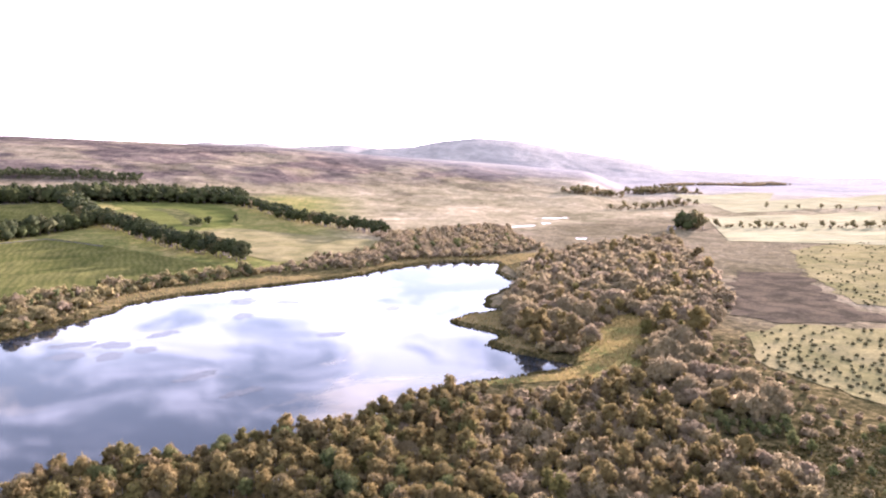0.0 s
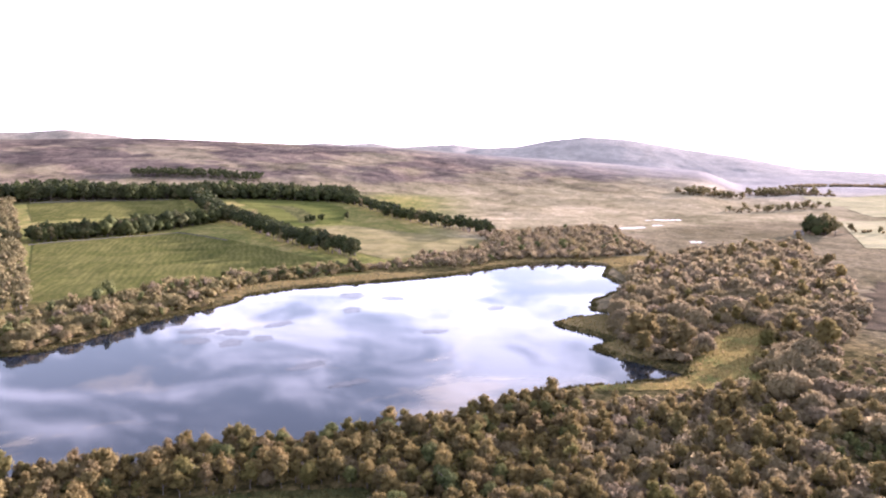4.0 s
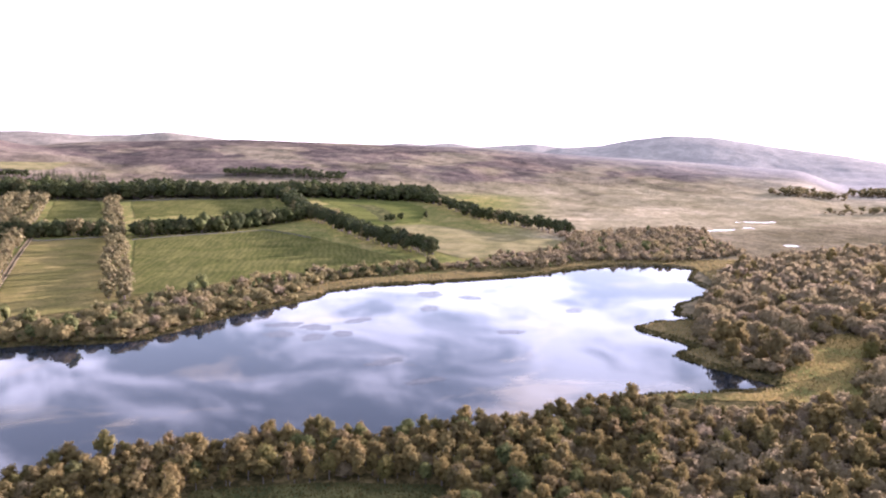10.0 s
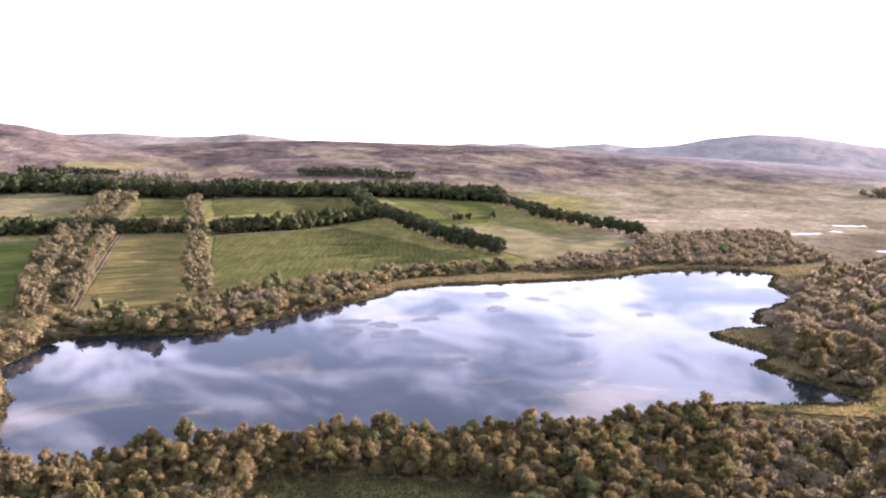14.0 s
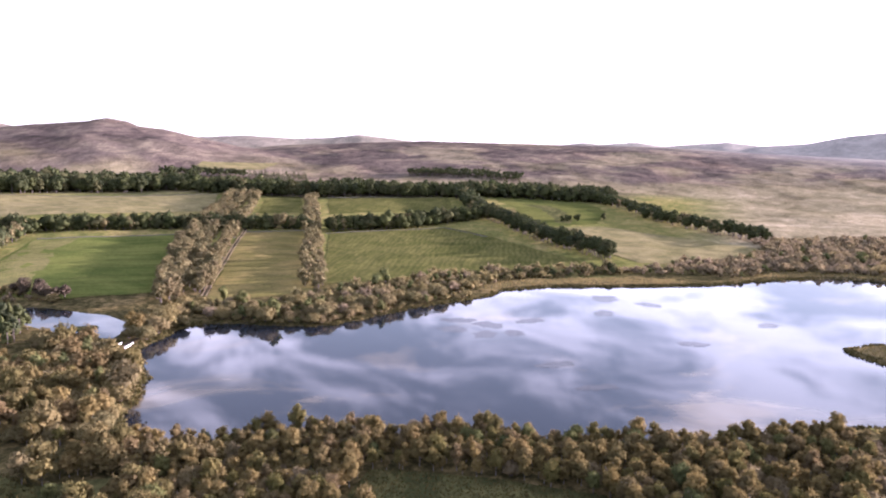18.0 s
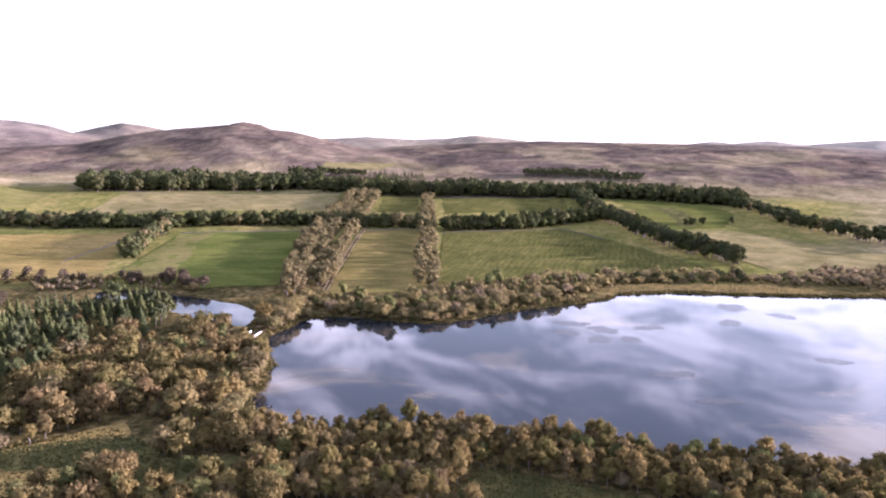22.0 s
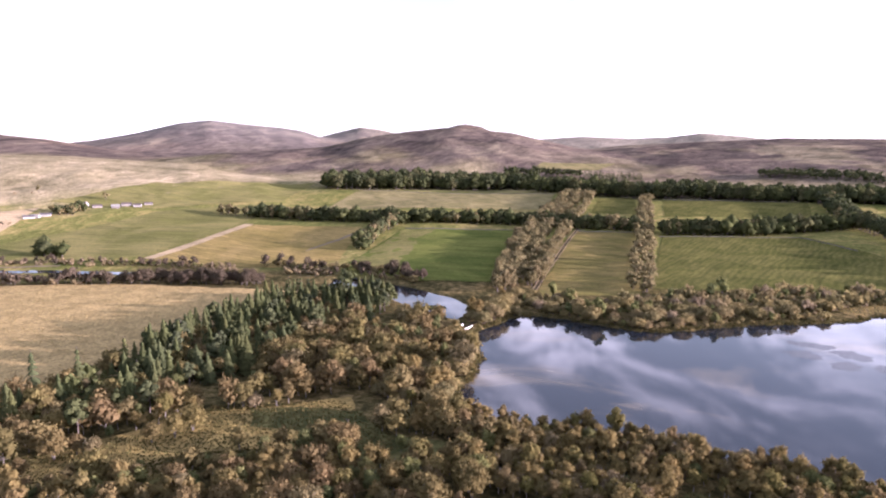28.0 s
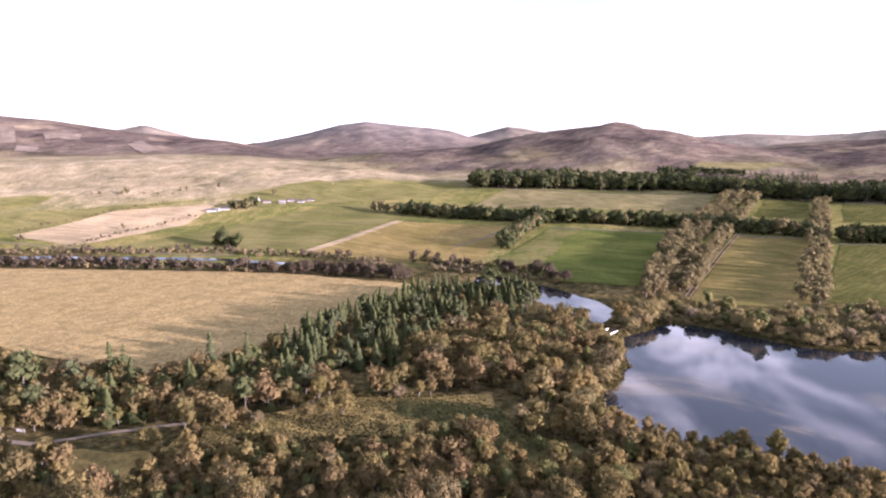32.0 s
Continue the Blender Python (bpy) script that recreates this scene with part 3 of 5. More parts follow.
def build_ground():
    view = np.arange(-44, 118, .36)
    rest = np.arange(118, 316, 3.0)
    b = np.radians(np.concatenate([view, rest]))
    d = np.concatenate([np.arange(10, 150, 10), np.arange(150, 640, 3.4), np.geomspace(640, 4900, 150)])
    B, D = np.meshgrid(b, d)
    x, y = -np.sin(B) * D, np.cos(B) * D
    z = height(x, y)
    nb, nd = len(b), len(d)
    i, j = np.meshgrid(np.arange(nd - 1), np.arange(nb))
    a, c = (i * nb + j).ravel(), (i * nb + (j + 1) % nb).ravel()
    tris = np.concatenate([np.stack([a, c, c + nb], 1), np.stack([a, c + nb, a + nb], 1)])
    hub = len(x.ravel())
    j = np.arange(nb)
    tris = np.concatenate([tris, np.stack([np.full(nb, hub), (j + 1) % nb, j], 1)])
    verts = np.concatenate([np.stack([x.ravel(), y.ravel(), z.ravel()], 1), [[0, 0, 1.0]]])
    me = mesh_of("ground", verts, tris[:, ::-1], None, [GROUND])
    X, Y = verts[:, 0], verts[:, 1]
    bb, dd = np.degrees(np.arctan2(-X, Y)), np.hypot(X, Y)
    u = dd - bank(bb) + 60 * ripple(X, Y, 420, 31) + 25 * ripple(X, Y, 120, 32)
    start = np.interp(bb, [-60, 0, 20, 40, 78, 86, 120], [1500, 800, 720, 690, 680, 900, 940])
    heather = smooth((u - start + 170 * ripple(X, Y, 300, 35) + 80 * ripple(X, Y, 90, 36)) / 520 + .3)
    straw = smooth((u - 30) / 90) * (1 - heather)
    right = smooth((4 - bb) / 10) * smooth((dd - 330) / 120)
    straw = np.maximum(straw, .4 * right * (1 - heather))
    heather = np.maximum(heather, .4 * right)
    patch = smooth((ripple(X, Y, 520, 33) + .5 * ripple(X, Y, 140, 34) - .1) * 2.2)
    bare = np.interp(bb, [-30, 30, 46, 52, 78, 86, 120], [.8, .6, .45, .14, .14, .1, .1]) * np.interp(dd, [900, 1500, 2700, 3100], [1, .9, .7, 1.6])
    straw = np.maximum(straw, np.minimum(1, patch * bare) * heather)
    # hills past 3 km also go straw-pale, painted lighter in place of haze
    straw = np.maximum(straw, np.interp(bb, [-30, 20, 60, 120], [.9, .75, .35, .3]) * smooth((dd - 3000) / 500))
    grass = smooth((bb - 5) / 8) * smooth((u - 20) / 60) * smooth((np.interp(bb, [30, 76, 84, 120], [760, 760, 480, 400]) - u) / 160) * .9
    # how much haze colour the ground takes, growing with distance
    far_haze = np.interp(bb, [-60, 5, 26, 40, 66, 74, 90, 96, 120], [.85, .7, .45, .3, .25, .32, .32, .2, .2]) * smooth((dd - np.interp(bb, [-20, 20, 40, 66, 74, 120], [1300, 2000, 2700, 2700, 2100, 2500])) / 1200)
    col = np.stack([heather, straw, grass, far_haze], 1).astype(np.float32)
    fall = np.stack([np.radians(bb) * (900 + .45 * dd), 1000 * np.log(dd + 60), 0 * dd], 1).astype(np.float32)
    me.attributes.new("fall", "FLOAT_VECTOR", "POINT").data.foreach_set("vector", fall.ravel())
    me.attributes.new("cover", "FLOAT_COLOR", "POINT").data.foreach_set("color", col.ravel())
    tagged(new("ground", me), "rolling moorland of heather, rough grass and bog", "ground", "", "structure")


build_ground()


def water_sheet(name, outline, level, label, grow=6):
    cx, cy = np.mean([p[0] for p in outline]), np.mean([p[1] for p in outline])
    grown = []
    for x, y in outline:
        k = 1 + grow / (math.hypot(x - cx, y - cy) + 1)
        grown.append((cx + (x - cx) * k, cy + (y - cy) * k))
    return drape(name, grown, 40, 0, WATER, lambda x, y: np.full(len(x), level), "structure", label, "water")


water_sheet("lake", LAKE, 0, "calm lake mirroring a cloudy sky", 9)
water_sheet("pool", POOL, 0, "still pool of open water beyond the bridge", 4)
drape("river", RIVER, 6, .5, WATER, land, "structure", "narrow reach of water between wooded banks", "water")
for outline, level in zip(PONDS, POND_LEVEL):
    water_sheet("pond", outline, level, "small bright pond on the moor", 2)

# ---- fields ----
def wavy(outline, amount):
    """An outline with an uneven edge."""
    p = []
    for (ax, ay), (bx, by) in zip(outline, outline[1:] + outline[:1]):
        k = max(1, int(math.hypot(bx - ax, by - ay) / 7))
        p += [(ax + (bx - ax) * i / k, ay + (by - ay) * i / k) for i in range(k)]
    p = np.array(p)
    dx, dy = ripple(p[:, 0], p[:, 1], 34, 41), ripple(p[:, 0], p[:, 1], 34, 42)
    return [(x + amount * a, y + amount * b) for (x, y), a, b in zip(p, dx, dy)]


def field(name, outline, mat, label, lift=.3, step=14, edge=.8):
    return drape(name, wavy(outline, edge), step, lift, mat, height, "structure", label, "field")


field("field_straw", [(-660, -300), (-619, -232), (-571, -89), (-534, 4), (-438, 120), (-350, 56), (-291, -3), (-272, -52), (-314, -94), (-348, -133), (-400, -230)], DRY_GRASS, "wide field of dry golden moor grass", .35, 10, 2)
field("field_stubble", [(-633, 27), (-778, 142), (-694, 261), (-541, 181), (-546, 122)], STUBBLE, "mown yellow-brown field beside the hedgerow")
field("field_green", [(-520, 179), (-656, 298), (-586, 414), (-400, 255), (-435, 205)], PASTURE, "smooth green pasture streaked by long shadows")
field("field_green_rough", [(-519, 182), (-652, 297), (-632, 328), (-604, 290), (-560, 268), (-520, 236), (-476, 214)], FARM_PASTURE, "rough tan corner of a green pasture", .36, 14, 3)
field("field_strip", [(-347, 255), (-549, 460), (-508, 513), (-311, 319)], STRIP_GRASS, "narrow pasture between two lines of trees")
field("field_rough", [(-325, 344), (-478, 517), (-398, 633), (-328, 613), (-165, 527), (-227, 484), (-268, 424), (-305, 364)], ROUGH_PASTURE, "rough green pasture with furrow lines")
field("field_upper", [(-849, 262), (-1022, 386), (-840, 655), (-710, 544)], RUSHY, "pale upper pasture with brown patches")
field("field_upper_strip", [(-648, 566), (-776, 697), (-751, 745), (-604, 609)], ROUGH_PASTURE, "small upper pasture between tree lines")
field("field_upper_rough", [(-570, 619), (-708, 763), (-577, 921), (-487, 791)], ROUGH_PASTURE, "upper pasture below a dark wood")
field("field_bright", [(-513, 962), (-407, 1063), (-302, 935), (-271, 793), (-309, 727), (-393, 821)], BRIGHT_PASTURE, "bright green pasture between tree belts", .3, 14, 6)
field("field_bracken", [(-430, 905), (-395, 925), (-345, 870), (-312, 815), (-296, 770), (-318, 772), (-345, 825), (-385, 870)], MEADOW, "dark bracken strip across a pasture", .4, 10, 5)
field("field_paddock", [(-304, 717), (-260, 781), (-74, 728), (-84, 617), (-149, 567), (-228, 629)], RUSHY, "yellowing rough paddock above the lake", .3, 14, 3)
field("field_farm", [(-703, -161), (-897, 55), (-915, 222), (-794, 148), (-656, 28), (-652, -49)], FARM_PASTURE, "green pasture below a farm")
field("field_pale", [(-772, -276), (-888, -201), (-939, -75), (-821, -106), (-712, -200)], PALE_STUBBLE, "pale cut stubble field")
field("field_left", [(-786, -291), (-871, -321), (-958, -84), (-888, -201), (-780, -278)], FARM_PASTURE, "green pasture beside the stubble")
field("field_far_left", [(-949, -348), (-962, -289), (-911, -297), (-877, -323)], FARM_PASTURE, "dark green far pasture")
field("field_above_farm", [(-963, -68), (-1083, 68), (-1150, 345), (-937, 227), (-914, 56)], FARM_PASTURE, "green slope above the farm")
field("field_rushy", [(143, 276), (166, 331), (197, 347), (246, 338), (310, 330), (300, 250), (166, 224), (155, 248)], RUSHY, "pale pasture dotted with dark rush tufts", .3, 10, 5)
field("field_heath", [(173, 372), (250, 531), (299, 520), (262, 410), (258, 356), (197, 350)], HEATH, "dark burnt patch of heath", .3, 10, 6)
field("field_rushy_upper", [(368, 661), (459, 732), (560, 740), (420, 480), (330, 380), (281, 392), (268, 402), (290, 470), (306, 530)], RUSHY, "pale upper pasture dotted with rushes", .3, 14, 6)
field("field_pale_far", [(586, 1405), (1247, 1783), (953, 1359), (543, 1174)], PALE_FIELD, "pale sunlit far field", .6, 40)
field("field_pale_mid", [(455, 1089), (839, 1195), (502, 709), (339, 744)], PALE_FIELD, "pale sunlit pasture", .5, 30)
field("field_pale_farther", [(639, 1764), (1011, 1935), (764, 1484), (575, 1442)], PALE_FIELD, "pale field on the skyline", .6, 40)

# ---- trees ----
rng = np.random.RandomState(11)


def make_tree(kind, r, level):
    """Trunk and crown shapes of one tree; level 2 for the nearest, 0 for the farthest."""
    fine = level == 2
    trunk, crown = Shape(), Shape()
    if kind in ("birch", "green", "rust", "alder"):
        h = r.uniform(5.6, 8.2) * {"rust": 1.15, "alder": 1.2}.get(kind, 1)
        w = h * r.uniform(*{"rust": (.34, .44), "alder": (.32, .42), "green": (.26, .34)}.get(kind, (.24, .31)))
        lean = r.uniform(-.4, .4, 2)
        stems = 3 if kind in ("rust", "alder") and fine else 1
        for k in range(stems):
            a = k * 2.1 + r.uniform(0, 1)
            q = w * .35 if stems > 1 else 0
            trunk.add(*limb((0, 0, -.5), (lean[0] + math.cos(a) * q, lean[1] + math.sin(a) * q, h * .82), .13, .03))
        for k in range(6 if fine else 2):
            a, z = k * 1.6 + r.uniform(0, 1), h * (.2 + .09 * k)
            trunk.add(*limb((lean[0] * z / h, lean[1] * z / h, z), (math.cos(a) * w * .75, math.sin(a) * w * .75, z + h * .24), .06, .015, 4))
        puffs = sprays(r, (2, 5, 10)[level], h * .51, w, h * .45, .56, (.78, .66, .56)[level], -.85)
        airy = kind in ("rust", "alder")
        puffy(crown, r, puffs, (19, 44, 115)[level], w * (.3, .185, .115)[level], .5 if airy else .68, (0, 4, 14 if airy else 6)[level])
    elif kind in ("willow", "sallow"):
        h = r.uniform(2.7, 4.3)
        w = h * r.uniform(.62, .92)
        for k in range(5 if fine else 2):
            a = 1.26 * k + r.uniform(0, 1)
            trunk.add(*limb((0, 0, -.4), (math.cos(a) * w * .6, math.sin(a) * w * .6, h * .6), .1, .03, 4))
        puffs = sprays(r, (2, 5, 10)[level], h * .42, w, h * .55, .60, (.78, .62, .50)[level], -.15)
        puffy(crown, r, puffs, (19, 36, 80)[level], w * (.28, .175, .108)[level], .7, (0, 2, 6)[level])
    elif kind in ("beech", "oak"):
        h = r.uniform(11, 15)
        w = h * (r.uniform(.27, .34) if kind == "beech" else r.uniform(.34, .42))
        trunk.add(*limb((0, 0, -.6), (r.uniform(-.4, .4), r.uniform(-.4, .4), h * .7), .38, .12, 6))
        for k in range(6 if fine else 2):
            a = k * 1.3 + r.uniform(0, 1)
            trunk.add(*limb((0, 0, h * (.2 + .07 * k)), (math.cos(a) * w * .8, math.sin(a) * w * .8, h * (.45 + .07 * k)), .14, .04, 4))
        puffs = sprays(r, (3, 5, 10)[level], h * .5, w, h * .47, .58, (.86, .70, .52)[level], -.95)
        puffy(crown, r, puffs, (18, 30, 48)[level], w * (.3, .2, .15)[level], .55 if kind == "beech" else .8, (0, 2, 8)[level])
    elif kind == "pine":
        h = r.uniform(11, 15)
        w = h * r.uniform(.2, .27)
        trunk.add(*limb((0, 0, -.6), (r.uniform(-.6, .6), r.uniform(-.6, .6), h * .9), .26, .08))
        puffs = sprays(r, (3, 5, 9)[level], h * .64, w, h * .33, .68, (.8, .62, .46)[level], -.85)
        for x, y, z, *_ in puffs[1:]:
            trunk.add(*limb((0, 0, z - h * .08), (x, y, z), .08, .03, 4))
        puffy(crown, r, puffs, (14, 24, 50)[level], w * (.34, .25, .18)[level], .66)
    elif kind == "spruce":
        h = r.uniform(10, 15)
        w = h * r.uniform(.21, .29)
        trunk.add(*limb((0, 0, -.5), (0, 0, h * .95), .2, .04))
        tiers, arms = ((5, 6), (9, 8), (16, 11))[level]
        for k in range(tiers):
            u = (k + r.uniform(-.2, .2)) / tiers
            z, q = h * (.07 + .88 * u), w * (1 - u) ** .8 + .12
            turn = r.uniform(0, 6.28)
            for i in range(arms):
                a = turn + i * 6.283 / arms + r.uniform(-.25, .25)
                g = q * r.uniform(.6, 1.3)
                half = q * 2.0 / arms + .1
                tip = (math.cos(a) * g, math.sin(a) * g, z - h * .04 * r.uniform(-.2, 1.9))
                side = (-math.sin(a) * half, math.cos(a) * half)
                m0 = (tip[0] * .6 + side[0], tip[1] * .6 + side[1], z - h * .015)
                m1 = (tip[0] * .6 - side[0], tip[1] * .6 - side[1], z - h * .03)
                crown.add([(0, 0, z + h * .065), m0, tip, m1], [(0, 1, 2), (0, 2, 3)])
    return trunk, crown


KINDS = {  # bark, leaves, label, category
    "birch": (BIRCH_BARK, LEAF_BIRCH, "slender birch with thin olive-brown autumn leaves", "birch tree"),
    "rust": (BIRCH_BARK, LEAF_RUST, "birch with rusty pink-brown autumn crown", "birch tree"),
    "green": (BARK, LEAF_GREEN, "small tree still in dark green leaf", "tree"),
    "willow": (BARK, LEAF_WILLOW, "rounded grey-brown willow bush on boggy ground", "willow bush"),
    "sallow": (BARK, LEAF_SALLOW, "rounded golden sallow at the water's edge", "sallow bush"),
    "alder": (BARK, LEAF_ALDER, "bare purple-brown alder beside the river", "alder tree"),
    "beech": (BARK, LEAF_BEECH, "tall beech thinning to brown beside the fields", "beech tree"),
    "oak": (BARK, LEAF_OAK, "broad dark green tree in a field hedge", "tree"),
    "pine": (BARK, NEEDLE_PINE, "dark green pine with a bare lower trunk", "pine tree"),
    "spruce": (BARK, NEEDLE, "blue-green spruce with a pointed crown", "spruce tree"),
}
NAMES = {"birch": "birch_tree", "rust": "birch_tree", "green": "broadleaf_tree", "willow": "willow_bush", "sallow": "sallow_bush", "alder": "alder_tree", "beech": "beech_tree", "oak": "hedgerow_tree", "pine": "pine_tree", "spruce": "spruce_tree"}
FINE, COARSE, FAR = {}, {}, {}
for kind in KINDS:
    FINE[kind], COARSE[kind], FAR[kind] = [], [], []
    for k in range(6):
        trunk, crown = make_tree(kind, np.random.RandomState(100 + k + 17 * len(kind)), 2)
        FINE[kind].append((trunk, crown))
        for store, level in ((COARSE, 1), (FAR, 0)):
            trunk, crown = make_tree(kind, np.random.RandomState(300 + k + 13 * len(kind)), level)
            both = Shape()
            for s, slot in ((trunk, 0), (crown, 1)):
                v, t, _ = s.arrays()
                both.add(v, t, slot)
            store[kind].append(both.arrays())
FINE_MESH = {}


def dry(places, margin=1.5):
    """Ground height at the places; very low where they stand in open water."""
    if not len(places):
        return np.zeros(0)
    wet = np.minimum(polygon_distance(places[:, 0], places[:, 1], LAKE), polygon_distance(places[:, 0], places[:, 1], POOL))
    wet = np.where(np.hypot(places[:, 0] + 295, places[:, 1] - 170) < 8, 0, wet)
    return np.where(wet < margin, -9, height(places[:, 0], places[:, 1]))


def plant(kind, x, y, z, size, group):
    """One tree as a thing with trunk and crown."""
    k = rng.randint(6)
    bark, leaves, label, category = KINDS[kind]
    if (kind, k) not in FINE_MESH:
        trunk, crown = FINE[kind][k]
        FINE_MESH[kind, k] = trunk.mesh("trunk", [bark]), crown.mesh("crown", [leaves])
    if z < .05:
        return
    tree = tagged(new(NAMES[kind]), label, category, group)
    tree.matrix_basis = Matrix.LocRotScale((x, y, z), Euler((0, 0, rng.uniform(0, 6.28))), (size, size, size * rng.uniform(.9, 1.12)))
    part("trunk", FINE_MESH[kind, k][0], tree)
    part("crown", FINE_MESH[kind, k][1], tree)


def wood(name, kind, places, sizes, label, category="woodland"):
    """Many trees in one sheet of woodland."""
    if not len(places):
        return
    bark, leaves, *_ = KINDS[kind]
    V, T, S, tone, n = [], [], [], [], 0
    z = dry(places, 2 * sizes[1] - .6)
    for (x, y), h in zip(places, z):
        if h < .05:
            continue
        v, t, s = (COARSE if x * x + y * y < 420 ** 2 else FAR)[kind][rng.randint(6)]
        a, q = rng.uniform(0, 6.28), rng.uniform(*sizes)
        c, d = math.cos(a) * q, math.sin(a) * q
        V.append(np.stack([v[:, 0] * c - v[:, 1] * d + x, v[:, 0] * d + v[:, 1] * c + y, v[:, 2] * q * rng.uniform(.85, 1.15) + h], 1))
        T.append(t + n)
        S.append(s)
        tone.append(np.full(len(v), rng.uniform()))
        n += len(v)
    if V:
        me = mesh_of(name, np.concatenate(V), np.concatenate(T), np.concatenate(S), [bark, leaves], np.concatenate(tone))
        tagged(new(name, me), label, category, "", "stuff")


BUDGET = {"sallow": 220, "birch": 185, "alder": 60, "rust": 85, "green": 110, "willow": 300, "beech": 200, "oak": 150, "pine": 240, "spruce": 180}
TAKEN = {}


def grow(name, mix, places, sizes, label, group, share=1.0, category="woodland"):
    """Trees of several kinds over the places: the nearest stand singly, the rest are joined."""
    places = places[np.argsort(np.hypot(places[:, 0], places[:, 1]))]
    kinds = rng.choice(list(mix), len(places), p=np.array(list(mix.values())) / sum(mix.values()))
    for kind in mix:
        mine = places[kinds == kind]
        n = int(min(len(mine) * share, BUDGET[kind] - TAKEN.get(kind, 0)))
        zs = dry(mine[:n], 2 * sizes[1] - .6)
        for (x, y), z in zip(mine[:n], zs):
            plant(kind, x, y, float(z), rng.uniform(*sizes), group)
        TAKEN[kind] = TAKEN.get(kind, 0) + n
        wood(name, kind, mine[n:], sizes, label, category)


# ---- planting plan ----
CLEARING = [(-107, 118), (-112, 136), (-99, 143), (-76, 152), (-49, 159), (-38, 150), (-60, 110)]
OPEN_MOOR = [(-213, -71), (-208, -52), (-206, -37), (-218, -32), (-226, -10), (-230, 8), (-235, 25), (-229, 42), (-225, 79), (-202, 74), (-196, 49), (-195, 36), (-200, 25),
             (-202, 10), (-200, -6), (-199, -19), (-201, -34), (-194, -44), (-181, -46), (-182, -60), (-199, -62)]
SHADED_GLADE = [(-230, 43), (-224, 57), (-208, 78), (-186, 77), (-171, 91), (-161, 87), (-163, 72), (-163, 67), (-185, 61), (-204, 52), (-214, 40)]
LANE_VERGE = [(-240, -112), (-228, -80), (-226, -30), (-221, -30), (-214, -68), (-218, -95), (-232, -115)]
GLADE = [(67, 281), (74, 307), (101, 361), (124, 376), (105, 319), (88, 273)]
LAWN = [(86, 196), (97, 193), (117, 191), (110, 182), (90, 184)]
NEAR_WOOD = [(-187, 108), (-174, 116), (-162, 128), (-149, 143), (-133, 154), (-117, 157), (-109, 171), (-91, 180), (-78, 181), (-54, 194), (-36, 204), (-15, 222), (0, 236),
             (12, 238), (14, 150), (0, 130), (-70, 120), (-110, 108), (-138, 85), (-193, 104)]
LOW_WOOD = [(12, 232), (50, 240), (81, 262), (87, 223), (93, 192), (107, 177), (100, 155), (70, 130), (16, 130)]
SPRUCE_WOOD = [(-296, 3), (-331, 30), (-369, 68), (-405, 104), (-412, 136), (-392, 156), (-353, 150), (-326, 118), (-311, 87), (-274, 56), (-262, 24), (-255, 0)]
RUST_WOOD = [(-274, 56), (-311, 87), (-326, 118), (-286, 134), (-245, 120), (-231, 89), (-229, 71), (-240, 42)]
SHORE_WOOD = [(-345, 152), (-320, 168), (-285, 161), (-263, 154), (-245, 147), (-230, 133), (-217, 120), (-207, 112), (-196, 108), (-205, 90), (-228, 88), (-245, 120)]
EDGE_WOOD = [(-350, -150), (-323, -124), (-290, -85), (-259, -53), (-282, -7), (-251, 0), (-243, 31), (-224, 12), (-226, -33), (-223, -55), (-226, -89), (-240, -130)]
SPARSE_WOOD = [(-226, -33), (-224, 12), (-240, 30), (-222, 74), (-201, 77), (-172, 81), (-181, 51), (-194, -1), (-204, -35)]
BOTTOM_WOOD = [(-213, -93), (-193, -48), (-197, -9), (-181, 33), (-190, 73), (-193, 108), (-138, 85), (-120, 38), (-140, -27), (-160, -77)]
CAUSEWAY_WOOD = [(-300, 178), (-312, 180), (-326, 196), (-356, 236), (-346, 242), (-314, 206), (-303, 190)]
RIGHT_WOOD = [(38, 316), (34, 348), (46, 428), (62, 498), (92, 600), (211, 719), (278, 760), (248, 637), (227, 530), (181, 391), (133, 309), (115, 273), (124, 244), (123, 212),
              (116, 205), (101, 205), (88, 226), (83, 258), (86, 273), (123, 368), (101, 361), (74, 307), (65, 289), (48, 292)]
MARSH_SCRUB = [(-123, 516), (-113, 559), (-69, 528), (-45, 588), (53, 614), (108, 679), (92, 870), (54, 908), (-32, 821), (-87, 780), (-57, 670), (-101, 609), (-130, 588)]
BANK_WOOD = [(-328, 223), (-302, 228), (-264, 246), (-246, 257), (-237, 292), (-231, 320), (-225, 345), (-221, 399), (-214, 438), (-150, 505), (-169, 525), (-224, 477), (-268, 424), (-282, 385), (-300, 346), (-300, 309), (-312, 273), (-344, 261)]
FAR_SCRUB = [(-204, 468), (-158, 507), (-119, 523), (-86, 541), (-67, 587), (-1, 625), (38, 639), (37, 730), (-28, 772), (-69, 737), (-76, 640), (-117, 567), (-151, 535)]
RIVER_SOUTH = [(-680, -272), (-674, -195), (-662, -127), (-656, -75), (-633, -27), (-610, 15), (-587, 56), (-542, 95), (-559, 99), (-609, 58), (-634, 16), (-655, -27), (-672, -77), (-683, -131), (-690, -199), (-698, -279)]
POOL_SCRUB = [(-512, 124), (-463, 182), (-438, 197), (-457, 203), (-494, 168), (-547, 132)]
WHIN = [(84, 210), (103, 213), (121, 210), (114, 194), (95, 197), (83, 200)]
HEATH_SCRUB = [(121, 281), (160, 330), (142, 280), (146, 234), (157, 213), (148, 201), (129, 217), (126, 247)]
OPEN_BOG = [(128, 214), (148, 201), (150, 160), (120, 140), (103, 167), (109, 188)]

